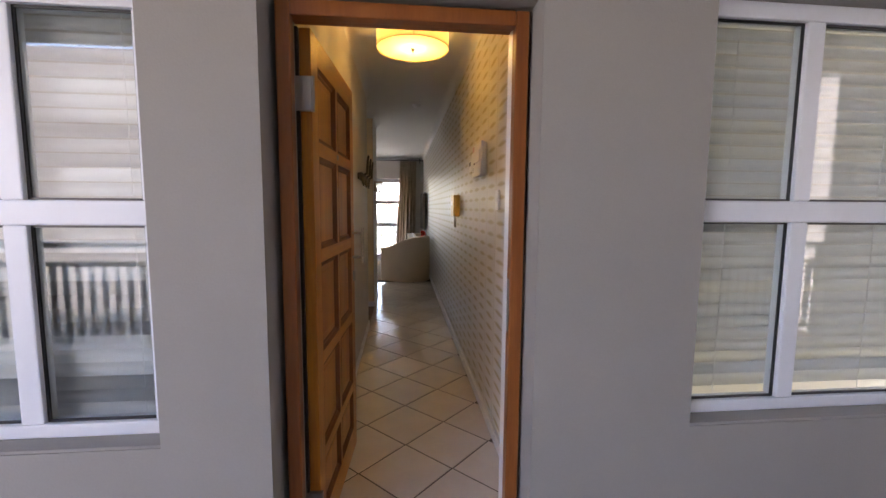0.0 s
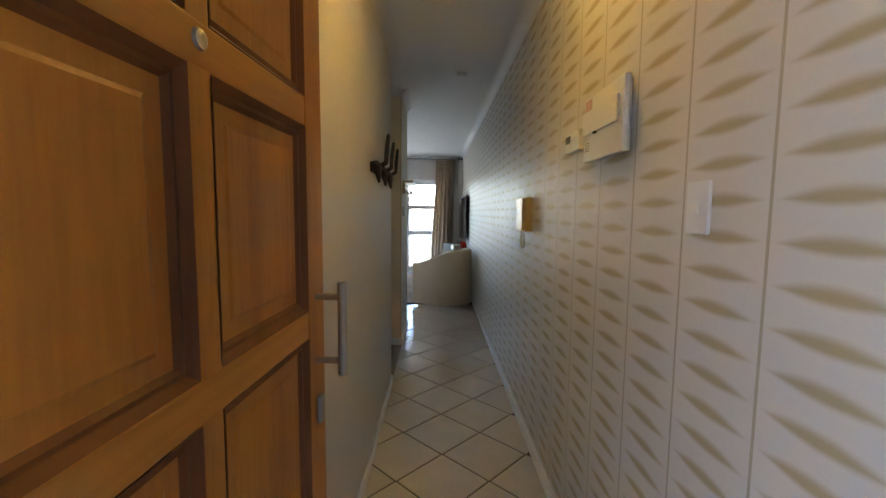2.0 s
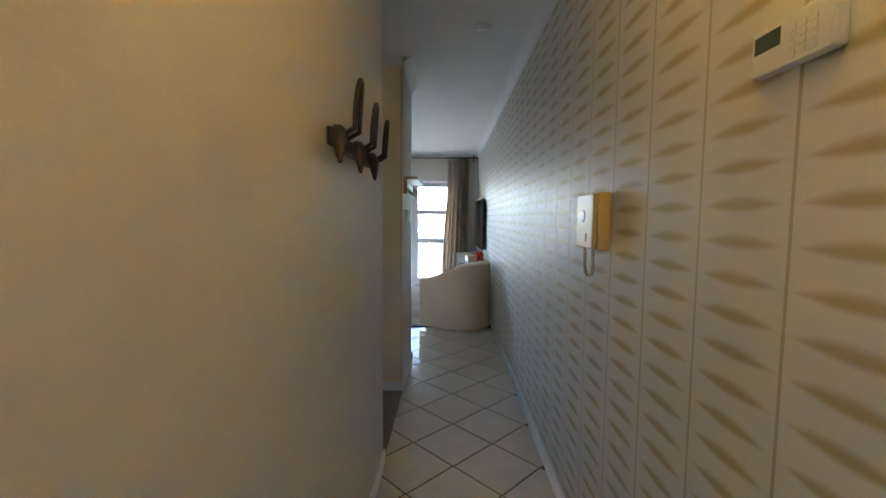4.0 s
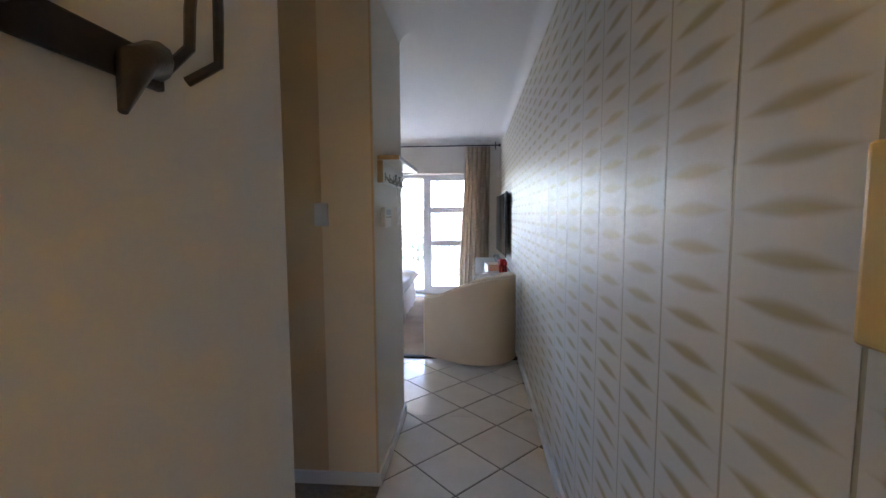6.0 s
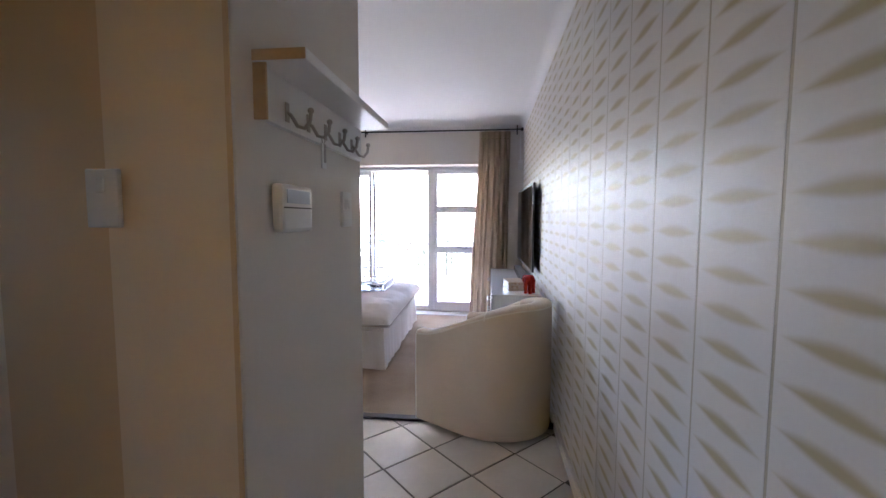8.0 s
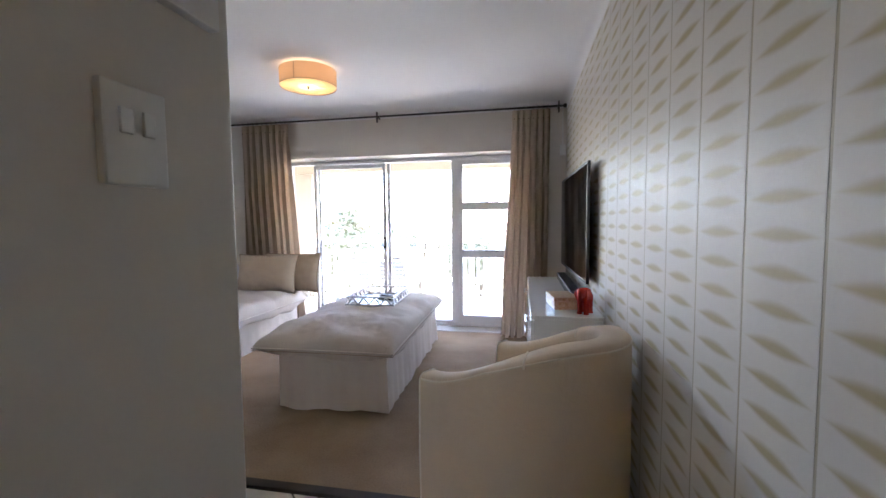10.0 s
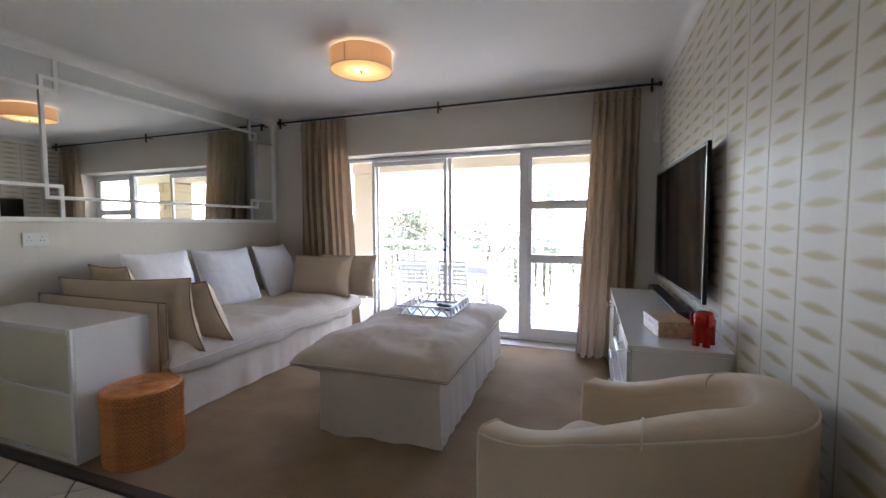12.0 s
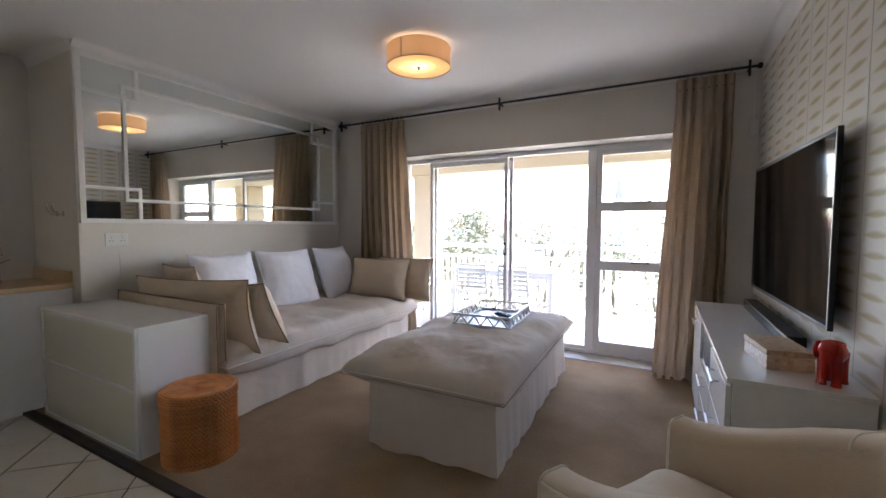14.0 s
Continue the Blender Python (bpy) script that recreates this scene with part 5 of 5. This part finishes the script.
def patio_chair():
    c = thing("patio_chair", "white slat-backed metal patio chair", "chair", (0, 0, 0), 0, "patio chairs round the table")
    for s in (-0.22, 0.22):
        part("leg", tube([(s, 0.22, 0), (s * 0.95, 0.2, 0.44)], 0.013, 8), M_PATIO, c)
        part("back_post", tube([(s, -0.26, 0), (s * 0.95, -0.2, 0.44), (s * 0.92, -0.27, 0.86)], 0.013, 8), M_PATIO, c)
        part("armrest", tube([(s * 1.1, 0.2, 0.44), (s * 1.15, 0.2, 0.64), (s * 1.15, -0.1, 0.66), (s * 0.95, -0.24, 0.64)], 0.012, 8), M_PATIO, c)
    me = mesh_of("back_slat", box(-0.2, 0.2, -0.006, 0.006, -0.018, 0.018, 0.003), M_PATIO)
    for k in range(6):
        z = 0.53 + k * 0.062
        shared("back_slat", me, c, (0, -0.2 - 0.07 * (z - 0.44) / 0.42, z), (10, 0, 0))
    for k in range(6):
        part("seat_slat", box(-0.22, 0.22, -0.2 + k * 0.072, -0.14 + k * 0.072, 0.43, 0.445, 0.003), M_PATIO, c)
    return c


pc = patio_chair()
pc.matrix_world = pose(-3.05, 13.95, -0.03, 0, 0, 4)
for x, y, a in ((-2.42, 13.97, -5), (-1.72, 14.35, 85), (-3.85, 14.4, -92)):
    copy_thing(pc, pose(x, y, -0.03, 0, 0, a))

# ---- garden and distance ----
bm = bmesh.new()
bmesh.ops.create_grid(bm, x_segments=40, y_segments=40, size=1500)
for v in bm.verts:
    v.co.z = -3.4 + (0.5 * noise.noise(v.co * 0.02) if v.co.length > 60 else 0)
setting("ground", bm, M_GROUND, "dry grassy ground below the balcony", "ground")


def tree(label, x, y, h, spread, leaves, seed):
    rnd = random.Random(seed)
    t = thing("tree", label, "tree", (x, y, -3.4), 0, "garden trees")
    wood_ = bmesh.new()
    tips = []

    def grow(p, d, length, r, depth):
        pts, rs = [p.copy()], [r]
        q = p.copy()
        for k in range(4):
            d = (d + Vector((rnd.uniform(-1, 1), rnd.uniform(-1, 1), rnd.uniform(-0.4, 0.7))) * 0.22).normalized()
            q = q + d * length / 4
            pts.append(q.copy())
            rs.append(r * (1 - 0.13 * (k + 1)))
        tube(pts, rs, 6 if depth < 2 else 4, wood_)
        if depth < 4:
            for k in range(3 if depth else 5):
                nd = (d + Vector((rnd.uniform(-1, 1), rnd.uniform(-1, 1), rnd.uniform(-0.3, 0.6))) * spread).normalized()
                grow(pts[rnd.randint(2, 4)], nd, length * rnd.uniform(0.55, 0.8), rs[-1] * 0.7, depth + 1)
        if depth >= 2:
            tips.extend(pts[1:])

    grow(Vector((0, 0, 0)), Vector((0, 0, 1)), h * 0.42, h * 0.028, 0)
    part("trunk", wood_, M_BARK, t, "", True)
    verts, faces = [], []
    for p in tips:
        for k in range(leaves):
            c = p + Vector((rnd.gauss(0, 0.22), rnd.gauss(0, 0.22), rnd.gauss(0, 0.2)))
            a = Vector((rnd.uniform(-1, 1), rnd.uniform(-1, 1), rnd.uniform(-0.6, 0.6))).normalized() * rnd.uniform(0.05, 0.11)
            b = a.orthogonal().normalized() * rnd.uniform(0.025, 0.05)
            i = len(verts)
            verts += [c - a, c + b, c + a, c - b]
            faces.append((i, i + 1, i + 2, i + 3))
    if faces:
        me = bpy.data.meshes.new("crown")
        me.from_pydata(verts, [], faces)
        me.materials.append(M_LEAF)
        ob = new("crown", me)
        ob.parent = t
        ob["kind"] = "stuff"


tree("leafy garden tree beyond the balustrade", -6.5, 23.0, 5.4, 0.9, 3, 3)
tree("leafy garden tree beyond the balustrade", -9.5, 27.0, 6.0, 0.9, 5, 5)
tree("bare-branched garden tree beyond the balustrade", -4.0, 21.5, 6.6, 0.8, 1, 8)
tree("leafy garden tree beyond the balustrade", -2.2, 26.0, 4.8, 0.9, 5, 11)
tree("leafy garden tree beyond the balustrade", 1.5, 24.0, 5.0, 0.9, 6, 12)
tree("leafy garden tree beyond the balustrade", -13.5, 30.0, 6.0, 0.9, 8, 14)

tree("bare-branched garden tree beyond the balustrade", -7.6, 20.5, 5.2, 1.0, 5, 31)
tree("bare-branched garden tree beyond the balustrade", -1.0, 20.0, 5.4, 1.0, 1, 37)
tree("bare-branched garden tree beyond the balustrade", -5.2, 19.2, 5.0, 1.1, 1, 41)

ch = thing("church_tower", "distant grey church tower with a pointed spire", "church tower", (-10.5, 118.0, -3.4))
part("tower", box(-1.2, 1.2, -1.2, 1.2, 0, 11.5, 0.05), M_EXT, ch)
part("spire", lathe([(1.15, 11.5), (0.75, 14.0), (0.0, 20.0)], 8), M_SLATE, ch)
for s in (-1, 1):
    part("pinnacle", lathe([(0.25, 11.4), (0.22, 12.6), (0.0, 14.0)], 6, loc=(s * 1.0, -1.0, 0)), M_SLATE, ch)
for x, y, w, d, h, g in ((-22, 75, 14, 9, 3.6, 0), (3, 70, 12, 9, 3.4, 10), (-48, 95, 18, 10, 4.5, -8)):
    hs_ = thing("house", "distant low house with a faded hipped roof", "house", (x, y, -3.4), g, "distant houses")
    part("wall", box(-w / 2, w / 2, -d / 2, d / 2, 0, h, 0.02), M_WALL, hs_)
    rf = bmesh.new()
    a = [rf.verts.new(p) for p in ((-w / 2 - 0.4, -d / 2 - 0.4, h), (w / 2 + 0.4, -d / 2 - 0.4, h), (w / 2 + 0.4, d / 2 + 0.4, h), (-w / 2 - 0.4, d / 2 + 0.4, h), (-w / 4, 0, h + 2.2), (w / 4, 0, h + 2.2))]
    for f in ((0, 1, 5, 4), (1, 2, 5), (2, 3, 4, 5), (3, 0, 4), (3, 2, 1, 0)):
        rf.faces.new([a[k] for k in f])
    part("roof", rf, M_ROOF, hs_)
    for k in range(3):
        wx = -w / 3 + k * w / 3
        wd = part("window", box(wx - 0.6, wx + 0.6, -d / 2 - 0.03, -d / 2 + 0.02, 0.9, 2.2), M_GREYSCREEN, hs_)
        part("window_frame", box(wx - 0.68, wx + 0.68, -d / 2 - 0.05, -d / 2 - 0.031, 0.8, 0.9), M_WHITE, wd)

# ---- pieces: wall panels and floor tiles ----
def panel_piece(width):
    """One upright strip of the right-hand wall with eased edges."""
    g, e = 0.0042, 0.002
    rings = []
    for o, x in ((0.0, 0.0006), (0.0, 0.0)):
        rings.append([(x, g + o, 0.001), (x, width - g - o, 0.001), (x, width - g - o, CEIL - 0.001), (x, g + o, CEIL - 0.001)])
    t = loft(rings, None, closed=True)
    t.verts.ensure_lookup_table()
    t.faces.new(t.verts[-4:])
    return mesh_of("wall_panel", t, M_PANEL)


piece = panel_piece(PITCH)
y = Y0P
while y < YF - 0.01:
    w = min(PITCH, YF - y)
    shared("wall_panel", piece if w == PITCH else panel_piece(w), wall_right, (0, y, 0))
    y += PITCH

HD, X0T, Y0T = 0.2475, -0.545, 6.503
whole = None
for i in range(-18, 4):
    for j in range(-16, 16):
        if (i + j) % 2 == 0:
            continue
        cx, cy = X0T + i * HD * 1.018, Y0T + j * HD
        hd = HD - 0.0045
        dia = [(cx + hd, cy), (cx, cy + hd), (cx - hd, cy), (cx, cy - hd)]
        for x0, x1, y0, y1 in ((XL + 0.001, -0.001, YD + 0.11, YB), (XK, -0.001, YB, 9.543)):
            poly = clip_poly(dia, x0, x1, y0, y1)
            if len(poly) < 3:
                continue
            area = abs(sum(p[0] * q[1] - q[0] * p[1] for p, q in zip(poly, poly[1:] + poly[:1]))) / 2
            if area < 0.0015:
                continue
            full = area > 2 * hd * hd - 1e-6
            if full and whole:
                shared("floor_tile", whole, floor, (cx, cy, 0))
                continue
            t = bmesh.new()
            mx, my = sum(p[0] for p in poly) / len(poly), sum(p[1] for p in poly) / len(poly)
            if full:
                mx, my = cx, cy
            ring = lambda k, z: [(p[0] - mx - k * (p[0] - mx), p[1] - my - k * (p[1] - my), z) for p in poly]
            loft([ring(0, -0.006), ring(0, -0.0015), ring(0.012, 0.0)], t, closed=True)
            t.verts.ensure_lookup_table()
            t.faces.new(t.verts[-len(poly):])
            me = mesh_of("floor_tile", t, M_TILE)
            if full:
                whole = me
            shared("floor_tile", me, floor, (mx, my, 0))
